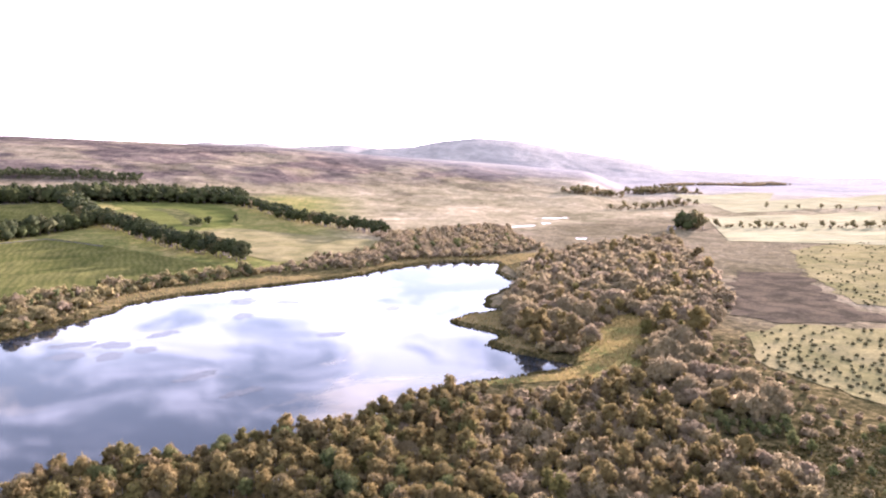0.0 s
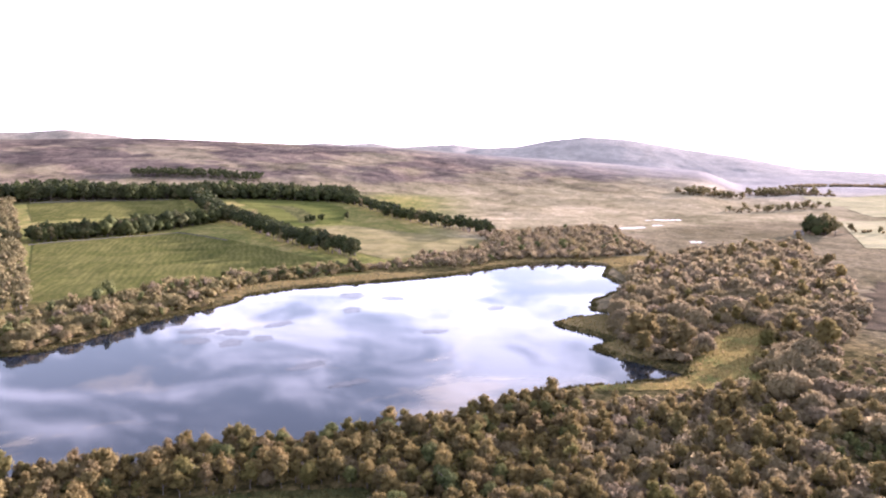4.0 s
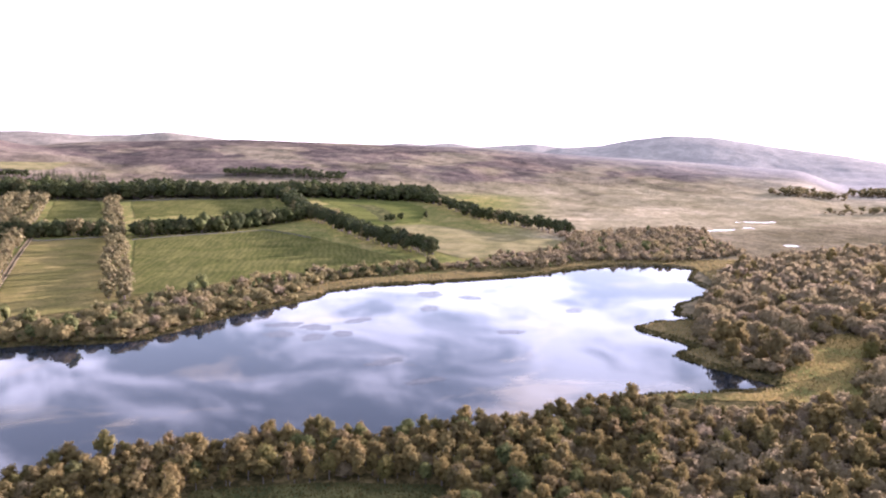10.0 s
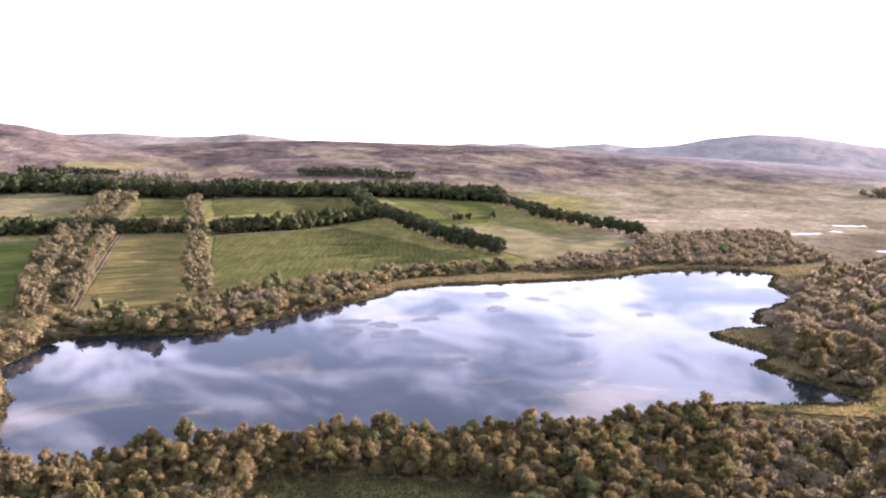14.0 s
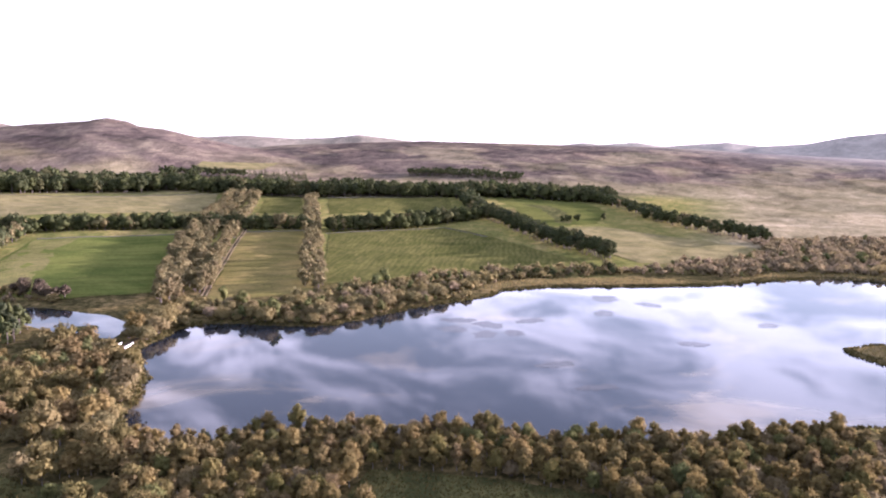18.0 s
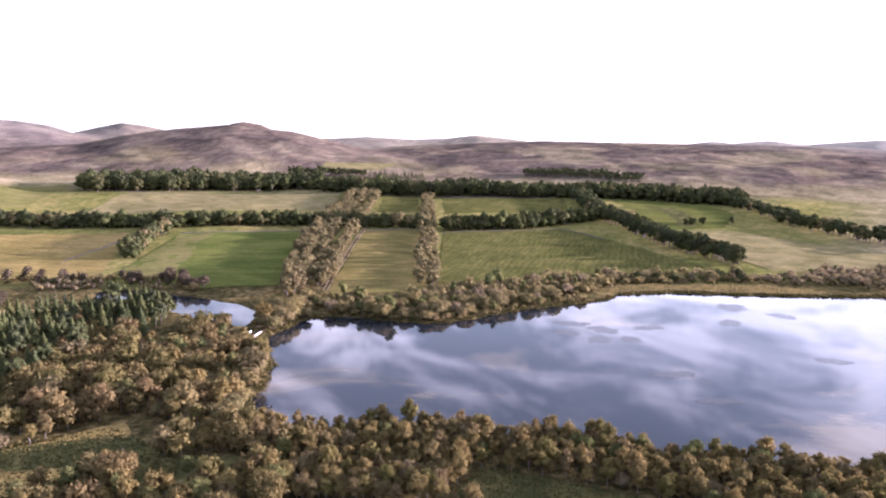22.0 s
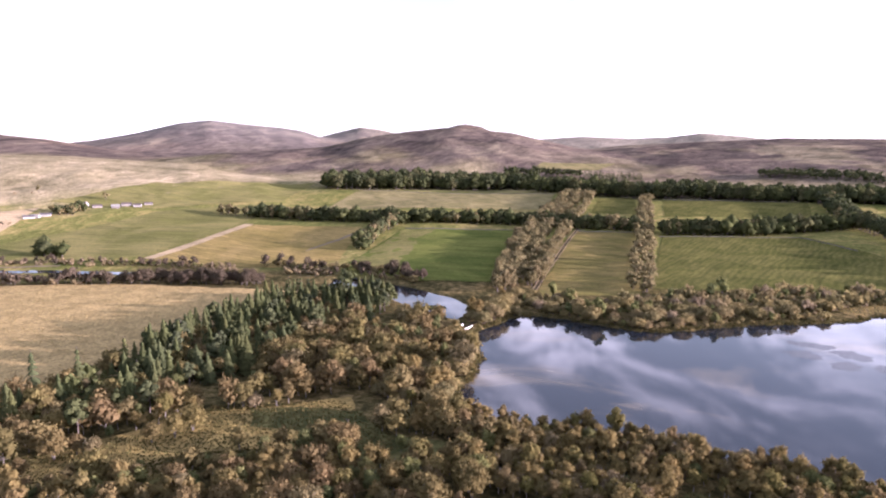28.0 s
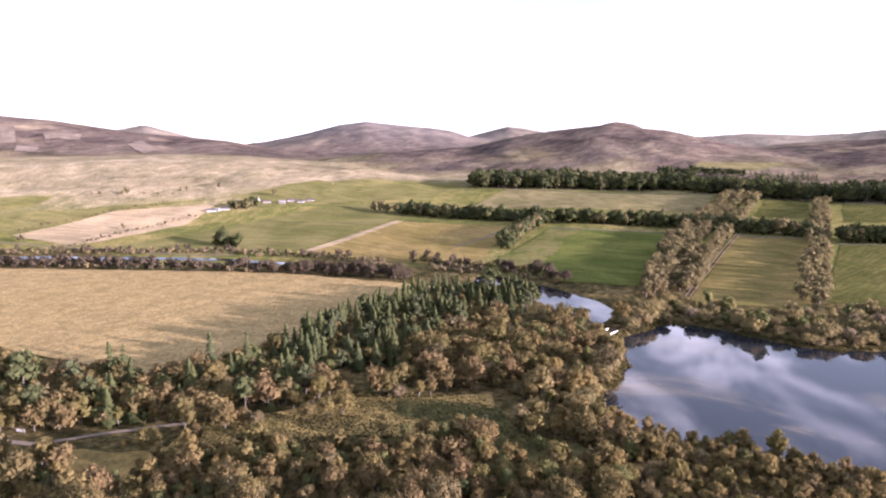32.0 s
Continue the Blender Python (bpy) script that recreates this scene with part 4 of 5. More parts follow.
grow("birch_wood", {"birch": 8, "green": .5, "willow": .8}, scatter(NEAR_WOOD, 4.1, rng, (CLEARING,)), (.88, 1.42), "dense low birch wood in brown autumn leaf", "birches by the lake")
grow("birch_scrub", {"birch": 3, "willow": 5}, scatter(LOW_WOOD, 4.6, rng, (LAWN,)), (.8, 1.45), "birch and willow scrub on wet ground", "scrub by the lake", .35)
grow("birch_scrub", {"birch": 6, "rust": 5, "green": 2}, scatter(BOTTOM_WOOD, 5.0, rng, (OPEN_MOOR, SHADED_GLADE)), (.75, 1.4), "mixed birch scrub in autumn leaf", "birches on the bog", .6)
grow("bog_birches", {"rust": 4, "birch": 3, "green": 2, "willow": 2}, scatter(SPARSE_WOOD, 12, rng, (OPEN_MOOR, SHADED_GLADE)), (.7, 1.4), "scattered birches on open bog", "birches on the bog")
grow("conifer_wood", {"spruce": 4, "pine": 1.4, "green": 3, "birch": 2.5, "rust": 2}, scatter(SPRUCE_WOOD, 5.6, rng), (.85, 1.25), "dark conifer wood beside the dry field", "conifers by the field")
grow("autumn_wood", {"rust": 6, "birch": 3, "green": 1}, scatter(RUST_WOOD, 6.2, rng, (OPEN_MOOR, SHADED_GLADE)), (1.0, 1.65), "rust-coloured birch wood", "autumn birches")
grow("shore_wood", {"sallow": 8, "birch": 3, "rust": 1, "green": .4}, scatter(SHORE_WOOD, 5.0, rng), (.9, 1.6), "golden sallows and birches on the lake shore", "sallows by the lake", .5)
grow("edge_wood", {"rust": 4, "birch": 4.5, "green": 2.5, "spruce": .7, "pine": .3}, scatter(EDGE_WOOD, 5.2, rng, (OPEN_MOOR, LANE_VERGE)), (.85, 1.5), "mixed trees along the edge of the dry field", "trees by the dry field", .5)
grow("pool_scrub", {"sallow": 4, "alder": 2}, belt([(-562, 120), (-526, 152), (-500, 184), (-462, 202), (-428, 210)], 14, 6, rng), (.9, 1.4), "brown scrub along the far bank of the pool", "scrub beside the pool", .5)
grow("pool_trees", {"green": 3, "pine": 1}, scatter([(-402, 132), (-398, 152), (-374, 163), (-360, 152), (-372, 138)], 6, rng), (1.35, 1.7), "broad dark green trees beside the pool", "trees beside the pool", .9)
grow("causeway_trees", {"sallow": 6, "birch": 1}, scatter(CAUSEWAY_WOOD, 5.5, rng), (1.3, 1.9), "golden willows on the causeway", "willows on the causeway")
grow("willow_carr", {"willow": 8, "birch": 1}, scatter(RIGHT_WOOD, 13, rng, (GLADE,)), (1.7, 2.6), "grey-brown willow carr beside the lake", "willow carr", .3)
grow("willow_carr", {"willow": 8, "birch": 1.5}, scatter(RIGHT_WOOD, 6.6, rng, (GLADE,)), (.85, 1.5), "grey-brown willow carr beside the lake", "willow carr", .1)
grow("bank_scrub", {"sallow": 8, "willow": 1.5, "green": 1}, scatter(BANK_WOOD, 10, rng), (1.1, 2.0), "large rounded bushes along the far shore", "scrub on the far shore", .4)
grow("bank_scrub", {"sallow": 4, "green": 1}, belt([(-308, 229), (-286, 241), (-268, 247), (-252, 255), (-244, 264), (-237, 292), (-231, 321), (-223, 340), (-212, 368)], 6, 4.5, rng), (.45, 1.0), "low bushes at the water's edge", "scrub on the far shore", .3)
grow("bank_trees", {"green": 3, "oak": 2}, belt([(-232, 420), (-208, 452), (-176, 486), (-158, 512)], 16, 9, rng), (.6, .9), "dark green trees behind the reeds", "trees on the far shore", .6)
grow("bank_scrub", {"sallow": 8, "willow": 1.5, "green": 1}, scatter(BANK_WOOD, 6.4, rng), (.5, 1.0), "scrub along the far shore", "scrub on the far shore", .2)
grow("marsh_scrub", {"willow": 9, "green": .4}, scatter(MARSH_SCRUB, 9, rng), (.9, 1.8), "scrub on the far marsh", "marsh scrub", 0)
grow("marsh_scrub", {"willow": 9, "green": .4}, scatter(FAR_SCRUB, 7, rng), (.7, 1.3), "scrub on the far marsh", "marsh scrub", 0)
grow("river_alders", {"alder": 8, "willow": 1}, belt([(-638, -262), (-612, -170), (-577, -90), (-547, -22), (-522, 34), (-478, 98)], 13, 5.2, rng), (.95, 1.45), "bare brown alders on the river bank", "river alders", .3)
grow("river_scrub", {"willow": 6, "alder": 2, "green": .5}, np.concatenate([scatter(RIVER_SOUTH, 6.5, rng), scatter(POOL_SCRUB, 6.5, rng)]), (.6, 1.1), "grey scrub on the river bank", "river scrub", 0)
grow("gorse_thicket", {"green": 6, "willow": 2}, scatter(WHIN, 3.6, rng), (.6, .85), "dense dark green thicket", "dark thicket", .5)
grow("heath_scrub", {"willow": 5}, scatter(HEATH_SCRUB, 7, rng), (.35, .8), "low dark scrub on heath", "heath scrub", 0)
grow("bog_bushes", {"willow": 5, "green": 3}, scatter(OPEN_BOG, 8, rng), (.5, 1.0), "scattered bushes on open bog", "bog bushes", .5)

grow("conifer_wood", {"spruce": 5, "pine": 1}, belt([(-300, 8), (-333, 33), (-371, 71), (-420, 117)], 9, 4.6, rng), (1.05, 1.4), "dark conifer wood beside the dry field", "conifers by the field")

grow("edge_wood", {"rust": 3, "birch": 3, "green": 2, "spruce": 2}, belt([(-290, 4), (-272, -28), (-263, -50), (-282, -76)], 9, 4.4, rng), (1.1, 1.5), "taller trees along the edge of the dry field", "trees by the dry field", .6)
for kind, x, y, size in (
        ("rust", -205, -41, 1.0), ("rust", -207, -27, 1.0), ("rust", -216, -19, 1.3), ("rust", -217, -13, 1.25), ("rust", -214, -9, 1.0), ("rust", -216, 8, 1.3), ("rust", -217, 15, 1.35),
        ("rust", -220, 21, 1.1), ("birch", -235, 37, 1.4), ("rust", -233, 40, 1.1), ("birch", -228, 51, 1.35), ("birch", -230, 56, 1.2), ("rust", -180, 59, 1.25), ("rust", -182, 63, 1.1),
        ("green", -185, 50, 1.3), ("birch", -180, 33, 1.1), ("green", -226, -4, .75), ("green", -188, 38, 1.1), ("green", -231, -44, .8), ("birch", -207, -48, .8), ("green", -171, 76, 1.0), ("birch", -186, 42, .9)):
    plant(kind, x, y, float(height(x, y)), size, "trees on the open moor")
for x, y, size in ((-297, 184, 1.6), (-303, 194, 2.0), (-310, 204, 1.9), (-319, 213, 2.1), (-329, 224, 1.8), (-340, 236, 2.0), (-336, 229, 1.5), (-308, 212, 1.5)):
    plant("sallow", x, y, max(.4, float(height(x, y))), size, "willows on the causeway")
for x, y, size in ((-230, -58, 1.15), (-262, -28, .8), (-268, -22, .7)):
    plant("spruce", x, y, float(height(x, y)), size, "conifers by the field")

for line, width, gap, mix, sizes, share, name, label, group in (
        (polar((56.6, 440), (55.0, 636), (52.6, 844), (50.2, 1078)), 14, 5.8, {"beech": 1}, (0.8, 1.2), .5, "avenue_trees", "line of tall beeches along a straight track", "avenue beeches"),
        (polar((53.7, 462), (52.5, 560), (51.4, 660), (50.5, 760), (49.5, 900), (48.6, 1078)), 9, 5.4, {"beech": 1}, (0.75, 1.1), .5, "avenue_trees", "line of tall beeches along a straight track", "avenue beeches"),
        (polar((55.2, 462), (53.6, 640), (51.4, 850), (49.3, 1078)), 16, 6.2, {"beech": 1}, (0.7, 1.05), .4, "avenue_trees", "line of tall beeches along a straight track", "avenue beeches"),
        (polar((44.4, 455), (44.2, 699), (44.3, 1194)), 17, 6.2, {"beech": 1}, (0.5, 1.0), .5, "tree_line", "line of brown trees between two fields", "tree line"),
        (polar((53.2, 1125), (49.5, 1100), (43, 1095), (31, 1120), (24, 1130), (17.4, 1140)), 80, 8.5, {"oak": 5, "pine": 2}, (1.5, 1.95), .1, "hill_wood", "dark wood along the top of the pastures", "hill wood"),
        (polar((72.4, 1150), (62, 1160), (53.4, 1180)), 100, 9, {"pine": 2, "oak": 4}, (1.6, 2.1), .1, "hill_wood", "tall dark wood round a large house", "hill wood"),
        (polar((31, 1090), (29, 881), (24, 700), (17.6, 598)), 22, 5.4, {"pine": 9, "oak": 2, "beech": .7}, (1.05, 1.5), .5, "pine_belt", "belt of dark pines down the slope", "pine belt"),
        (polar((19.5, 1180), (12.8, 899), (5.4, 778)), 24, 5.8, {"pine": 9, "oak": 2, "beech": .7}, (1.0, 1.4), .4, "pine_belt", "belt of dark pines along the moor", "pine belt"),
        (polar((42.8, 720), (36, 745), (28.5, 850)), 18, 6, {"oak": 12, "beech": 1}, (1.15, 1.55), .6, "hedgerow", "hedgerow of dark round trees", "hedgerow trees"),
        (polar((44.5, 735), (54.5, 762), (66, 765), (79, 845)), 17, 5.8, {"beech": 1, "oak": 4}, (1.0, 1.4), .6, "hedgerow", "hedgerow of brown trees between fields", "hedgerow trees"),
        (polar((69.8, 615), (68, 690), (66.3, 760)), 14, 6, {"beech": 1, "oak": 1}, (0.85, 1.25), .8, "hedgerow", "short line of trees beside a track", "hedgerow trees"),
        (polar((81.5, 872), (79.5, 850)), 14, 8, {"beech": 1}, (0.92, 1.19), 1, "hedgerow", "clump of trees at a field corner", "hedgerow trees"),
        (polar((49.5, 1330), (44.6, 1320)), 70, 8, {"spruce": 1}, (.7, .95), 0, "young_plantation", "pale young conifers on a knoll", "plantation"),
        (polar((56.5, 1290), (49.8, 1300)), 30, 8, {"pine": 1}, (1.1, 1.4), 0, "hill_wood", "dark row of pines behind the house", "hill wood"),
        (polar((35.6, 1400), (30, 1400), (25.5, 1375)), 60, 6.5, {"spruce": 1, "pine": 3}, (.9, 1.1), 0, "plantation", "block of dark conifers on the moor", "plantation"),
        (polar((93.6, 905), (91.6, 922)), 24, 5.5, {"oak": 2, "beech": 1}, (0.6, .9), 1, "farm_trees", "clump of trees beside the farm", "farm trees"),
        (polar((90.4, 975), (89.8, 975)), 10, 8, {"beech": 1}, (1.06, 1.32), 1, "farm_trees", "trees behind the farm", "farm trees"),
        ([(-701, -62), (-682, -51), (-675, -38)], 8, 7, {"pine": 1, "oak": 2}, (1.1, 1.4), 1, "river_pines", "dark broad trees beside the river", "river trees"),
        ([(-702, -207), (-736, -188), (-773, -171), (-832, -126), (-867, -97)], 5, 5, {"alder": 2, "willow": 2}, (.35, .7), 0, "field_hedge", "thin hedge between stubble and pasture", "field hedge"),
        ([(-789, -276), (-820, -258), (-888, -201), (-939, -141)], 4, 7, {"alder": 2, "willow": 2}, (.3, .6), 0, "field_hedge", "gappy hedge above the stubble", "field hedge"),
        ([(-802, -174), (-798, -170)], 3, 4, {"beech": 1}, (.55, .7), 1, "hedge_tree", "single hedge tree beside the stubble", "hedge trees"),
        ([(-738, -258), (-732, -252)], 6, 5, {"alder": 1}, (.7, .9), 1, "hedge_tree", "clump of bushes beside the lane", "hedge trees"),
        ([(-315, 785), (-304, 806)], 12, 8, {"oak": 1}, (.7, 1.0), 1, "pasture_trees", "round trees standing in a pasture", "pasture trees"),
        ([(-283, 850), (-276, 856)], 8, 8, {"oak": 1}, (.8, 1.0), 1, "pasture_trees", "round trees standing in a pasture", "pasture trees"),
        (polar((104.8, 1005), (99, 990), (94, 1030)), 10, 16, {"willow": 2, "beech": 1}, (0.66, 1.19), .5, "hill_bushes", "bushes along a hill fence", "hill bushes"),
        # clump and far rows take paler beech and willow leaves to stand for haze
        (polar((-20.6, 955), (-22.3, 960)), 34, 6, {"beech": 3, "oak": 2}, (1.5, 1.9), 0, "dark_clump", "dense dark clump of trees on the flat", "dark clump"),
        (polar((-11, 1560), (-15.2, 1700)), 60, 11, {"willow": 1, "beech": .5}, (1.19, 1.58), 0, "far_plantation", "far conifer block, drawn in pale willow leaf for haze", "far plantation"),
        (polar((-16.5, 1900), (-21.5, 2050)), 110, 13, {"willow": 1, "beech": .5}, (1.45, 1.85), 0, "far_plantation", "far conifer block, drawn in pale willow leaf for haze", "far plantation"),
        (polar((-19.5, 2650), (-28, 3000)), 120, 14, {"willow": 1}, (1.9, 2.6), 0, "far_plantation", "far conifer block, drawn in pale willow leaf for haze", "far plantation"),
        (polar((-14.5, 1290), (-18, 1340), (-21.5, 1500)), 40, 14, {"beech": 1, "willow": 1}, (0.92, 1.32), 0, "far_hedge", "far trees round a farm", "far hedge"),
        (polar((-23.4, 1000), (-30, 1045)), 14, 9, {"beech": 1, "willow": 1}, (0.79, 1.12), 0, "far_hedge", "far hedgerow on the flat", "far hedge"),
        (polar((-31, 1060), (-36, 1130)), 14, 10, {"beech": 1, "willow": 1}, (0.79, 1.19), 0, "far_hedge", "far hedgerow on the flat", "far hedge"),
        (polar((-27, 1450), (-36, 1500)), 10, 26, {"beech": 1}, (0.79, 1.19), 0, "far_hedge", "scattered far hedge trees", "far hedge")):
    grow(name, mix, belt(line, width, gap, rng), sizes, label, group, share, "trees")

# ---- buildings ----
WHITEWASH = plain("whitewash", (.30, .285, .26), (.21, .20, .18), .6, 1.0)
STONE = plain("grey_stone", (.22, .20, .175), (.14, .125, .11), 1.2, 1.0)
WALL_STONE = plain("mossy_wall_stone", (.20, .18, .15), (.10, .09, .075), 1.0, 1.0)
SLATE = plain("slate", (.095, .09, .09), (.055, .053, .053), 1.5, 1.0)
RUSTY = plain("barn_sheet", (.11, .092, .082), (.07, .06, .055), .7, 1.0)
GLASS = plain("window_glass", (.04, .045, .05), (.02, .025, .03), 3, .1)
PAINT = plain("white_paint", (.80, .79, .76), (.66, .64, .60), 2, .5)
TIMBER = plain("weathered_timber", (.30, .25, .20), (.16, .13, .10), 4)
TARMAC = plain("worn_tarmac", (.25, .205, .15), (.16, .132, .098), .5, 1.0)


def slab(name, parent, mat, *boxes):
    s = Shape()
    for b in boxes:
        s.add(*box(*b))
    return part(name, s.mesh(name, [mat], True), parent)


def house(name, bearing, distance, turn, long, wide, eaves, ridge, wall_mat, roof_mat, label, category, windows=3, chimneys=1, rise=0.0):
    x, y = polar((bearing, distance))[0]
    h = tagged(new(name), label, category)
    h.matrix_basis = pose(x, y, float(height(x, y)) + rise, 0, 0, turn) @ Matrix.Scale(.72, 4)
    a, b = long / 2, wide / 2
    s = Shape().add(*box(-a, a, -b, b, -1.5, eaves))
    for e in (-a, a):
        s.add([(e, -b, eaves), (e, b, eaves), (e, 0, ridge)], [(0, 1, 2)])
    part("wall", s.mesh("wall", [wall_mat], True), h)
    o = .35
    drop = (ridge - eaves) / b * o
    s = Shape()
    for k in (-1, 1):
        low = [(-a - o, k * (b + o), eaves - drop), (a + o, k * (b + o), eaves - drop), (a + o, 0, ridge), (-a - o, 0, ridge)]
        v = low + [(p[0], p[1], p[2] + .18) for p in low]
        s.add(v, [(0, 1, 2), (0, 2, 3), (4, 5, 6), (4, 6, 7), (0, 1, 5), (0, 5, 4), (1, 2, 6), (1, 6, 5), (3, 0, 4), (3, 4, 7)])
    roof = part("roof", s.mesh("roof", [roof_mat], True), h)
    for k in range(chimneys):
        e = (-a + .6) if k == 0 else (a - .6)
        slab("chimney", roof, wall_mat, (e - .45, e + .45, -.35, .35, ridge - .6, ridge + 1.1))
    for side in (-1, 1):
        for k in range(windows):
            c = -a + (k + .5) * long / windows
            if k == windows // 2:
                slab("door", h, TIMBER, (c - .5, c + .5, side * b - .04, side * b + .04, 0, 2.05))
                continue
            w = slab("window", h, PAINT, (c - .62, c + .62, side * b - .05, side * b + .05, .9, 1.02), (c - .62, c + .62, side * b - .05, side * b + .05, 2.1, 2.2),
                     (c - .62, c - .5, side * b - .05, side * b + .05, 1.02, 2.1), (c + .5, c + .62, side * b - .05, side * b + .05, 1.02, 2.1))
            slab("pane", w, GLASS, (c - .5, c + .5, side * b - .02, side * b + .02, 1.02, 2.1))
    return h


FARM = (
    ("cottage", 95.3, 892, 98, 17, 7, 2.8, 5.4, WHITEWASH, SLATE, "low white cottage with a grey slate roof at the farm", "house", 5, 2),
    ("cottage", 94.9, 895, 60, 14, 7, 2.8, 5.2, WHITEWASH, WHITEWASH, "white farm shed with a bright pale roof", "shed", 3, 0),
    ("cottage", 94.2, 900, 92, 16, 7, 2.8, 5.2, WHITEWASH, SLATE, "small white house beside a clump of trees", "house", 5, 1),
    ("farmhouse", 91.5, 942, 20, 13, 8, 4.6, 7.6, WHITEWASH, SLATE, "white farmhouse with its gable to the sun", "house", 3, 2),
    ("barn", 90.7, 932, 97, 16, 8, 2.8, 5.0, STONE, RUSTY, "low stone barn with a dark sheet roof", "barn", 3, 0),
    ("barn", 89.4, 926, 80, 13, 9, 3.4, 6.0, STONE, WHITEWASH, "stone barn with a bright pale roof", "barn", 3, 0),
    ("barn", 88.6, 934, 95, 18, 9, 3.2, 5.8, STONE, RUSTY, "long barn with a dark roof", "barn", 3, 0),
    ("barn", 87.8, 929, 76, 13, 9, 3.4, 5.8, WHITEWASH, RUSTY, "white-walled barn at the end of the farm row", "barn", 3, 0),
    ("barn", 87.0, 938, 92, 15, 8, 2.6, 4.8, STONE, RUSTY, "low grey barn at the end of the farm row", "barn", 3, 0),
    ("cottage", 17.0, 1150, 60, 14, 8, 4.6, 7.6, WHITEWASH, SLATE, "white house half hidden by pines", "house", 3, 2),
    ("tower_house", 60.1, 1285, 45, 14, 10, 11, 15, STONE, SLATE, "old pale stone tower house rising from the wood", "house", 3, 2, -4.0),
    ("cottage", -20.0, 935, 10, 14, 8, 4.5, 7.5, WHITEWASH, SLATE, "white house beside a dark clump of trees", "house", 3, 2),
)
for row in FARM:
    house(*row)

# ---- bridge, tracks ----
def ribbon(name, line, width, mat, label, lift=.4, category="track"):
    left, right = [], []
    for i, (x, y) in enumerate(line):
        ax, ay = line[max(0, i - 1)]
        bx, by = line[min(len(line) - 1, i + 1)]
        L = math.hypot(bx - ax, by - ay)
        nx, ny = -(by - ay) / L * width / 2, (bx - ax) / L * width / 2
        left.append((x + nx, y + ny))
        right.append((x - nx, y - ny))
    return drape(name, left + right[::-1], 6, lift, mat, lambda x, y: np.maximum(height(x, y), 0.9), "structure", label, category)


for side, wide, mat, label in ((-1.5, 1.1, RUT_EARTH, "pale worn wheel track beside the avenue"), (.1, 1.5, HEATH, "dark rut of a farm track"), (1.6, .9, RUT_EARTH, "pale worn verge of a farm track")):
    ribbon("track_avenue", [(x + side * .69, y + side * .72) for x, y in [(-349, 254), (-400, 304), (-452, 358), (-508, 416), (-563, 474)]], wide, mat, label)
ribbon("causeway", [(-262, 130), (-295, 170), (-312, 200), (-352, 252)], 3, HEATH, "narrow grassy lane on a causeway", .3)
ribbon("lane_hedge", [(-600, 167), (-634, 213), (-716, 299)], 4, DIRT, "field track beside a hedgerow")
ribbon("lane_bank", [(-640, 30), (-700, 82), (-778, 150)], 12, PALE_STUBBLE, "eroded pale bank between two fields")
ribbon("lane_near", [(-238, -118), (-231, -101), (-225, -89), (-220, -78), (-220, -68), (-222, -55), (-224, -41), (-225, -31)], 2.5, TARMAC, "grey lane curving through the trees")
ribbon("lane_river", [(-760, -330), (-700, -190), (-652, -90), (-640, -40)], 4, DIRT, "pale lane along the river")


def bridge():
    b = tagged(new("footbridge"), "short bridge with two white parapets over a narrow channel", "bridge")
    b.matrix_basis = pose(-295, 170, 0, 0, 0, 31)
    slab("deck", b, STONE, (-3.2, 3.2, -5.5, 5.5, -1.6, 1.35))
    for k in (-1, 1):
        p = slab("parapet", b, PAINT, (k * 3 - .14, k * 3 + .14, -3.6, 3.6, 1.35, 2.1))
        slab("coping", p, PAINT, (k * 3 - .2, k * 3 + .2, -3.6, 3.6, 2.1, 2.2))
        for y in (-3.8, 3.8):
            slab("pillar", b, PAINT, (k * 3 - .25, k * 3 + .25, y - .25, y + .25, 1.2, 2.35))


bridge()

# ---- reeds, weed mats, tufts ----
def blades(name, places, tall, wide, mat, label, category, each=5):
    V, n = [], len(places)
    z = height(places[:, 0], places[:, 1])
    keep = z > -.45
    places, z = places[keep], z[keep]
    n = len(places)
    for k in range(each):
        a = rng.uniform(0, 6.28, n)
        h, w = rng.uniform(*tall, n), rng.uniform(*wide, n)
        ox, oy = rng.normal(scale=w * .6), rng.normal(scale=w * .6)
        px, py = places[:, 0] + ox, places[:, 1] + oy
        lean = rng.normal(scale=.3, size=(2, n)) * h
        V.append(np.stack([np.stack([px - np.cos(a) * w, py - np.sin(a) * w, z - .1], 1), np.stack([px + np.cos(a) * w, py + np.sin(a) * w, z - .1], 1), np.stack([px + lean[0], py + lean[1], z + h], 1)], 1))
    v = np.concatenate(V).reshape(-1, 3)
    tone = np.repeat(rng.uniform(size=len(v) // 3), 3)
    tagged(new(name, mesh_of(name, v, np.arange(len(v)).reshape(-1, 3), None, [mat], tone)), label, category, "", "stuff")


REED_LEAF = foliage("reed_blades", [(.26, .19, .08), (.20, .17, .06), (.31, .22, .10), (.17, .16, .055)], .35)
TUSSOCK_LEAF = foliage("tussock_blades", [(0.097, 0.081, 0.029), (0.065, 0.065, 0.023), (0.142, 0.107, 0.042), (0.049, 0.052, 0.020)], 0.15)


def along(outline, inner, outer, gap):
    out = []
    n = len(outline)
    for i in range(n):
        (ax, ay), (bx, by) = outline[i], outline[(i + 1) % n]
        L = math.hypot(bx - ax, by - ay)
        k = max(1, int(L * (outer - inner) / gap))
        u, w = rng.uniform(0, 1, k), rng.uniform(inner, outer, k)
        out.append(np.stack([ax + (bx - ax) * u + (by - ay) / L * w, ay + (by - ay) * u - (bx - ax) / L * w], 1))
    return np.concatenate(out)


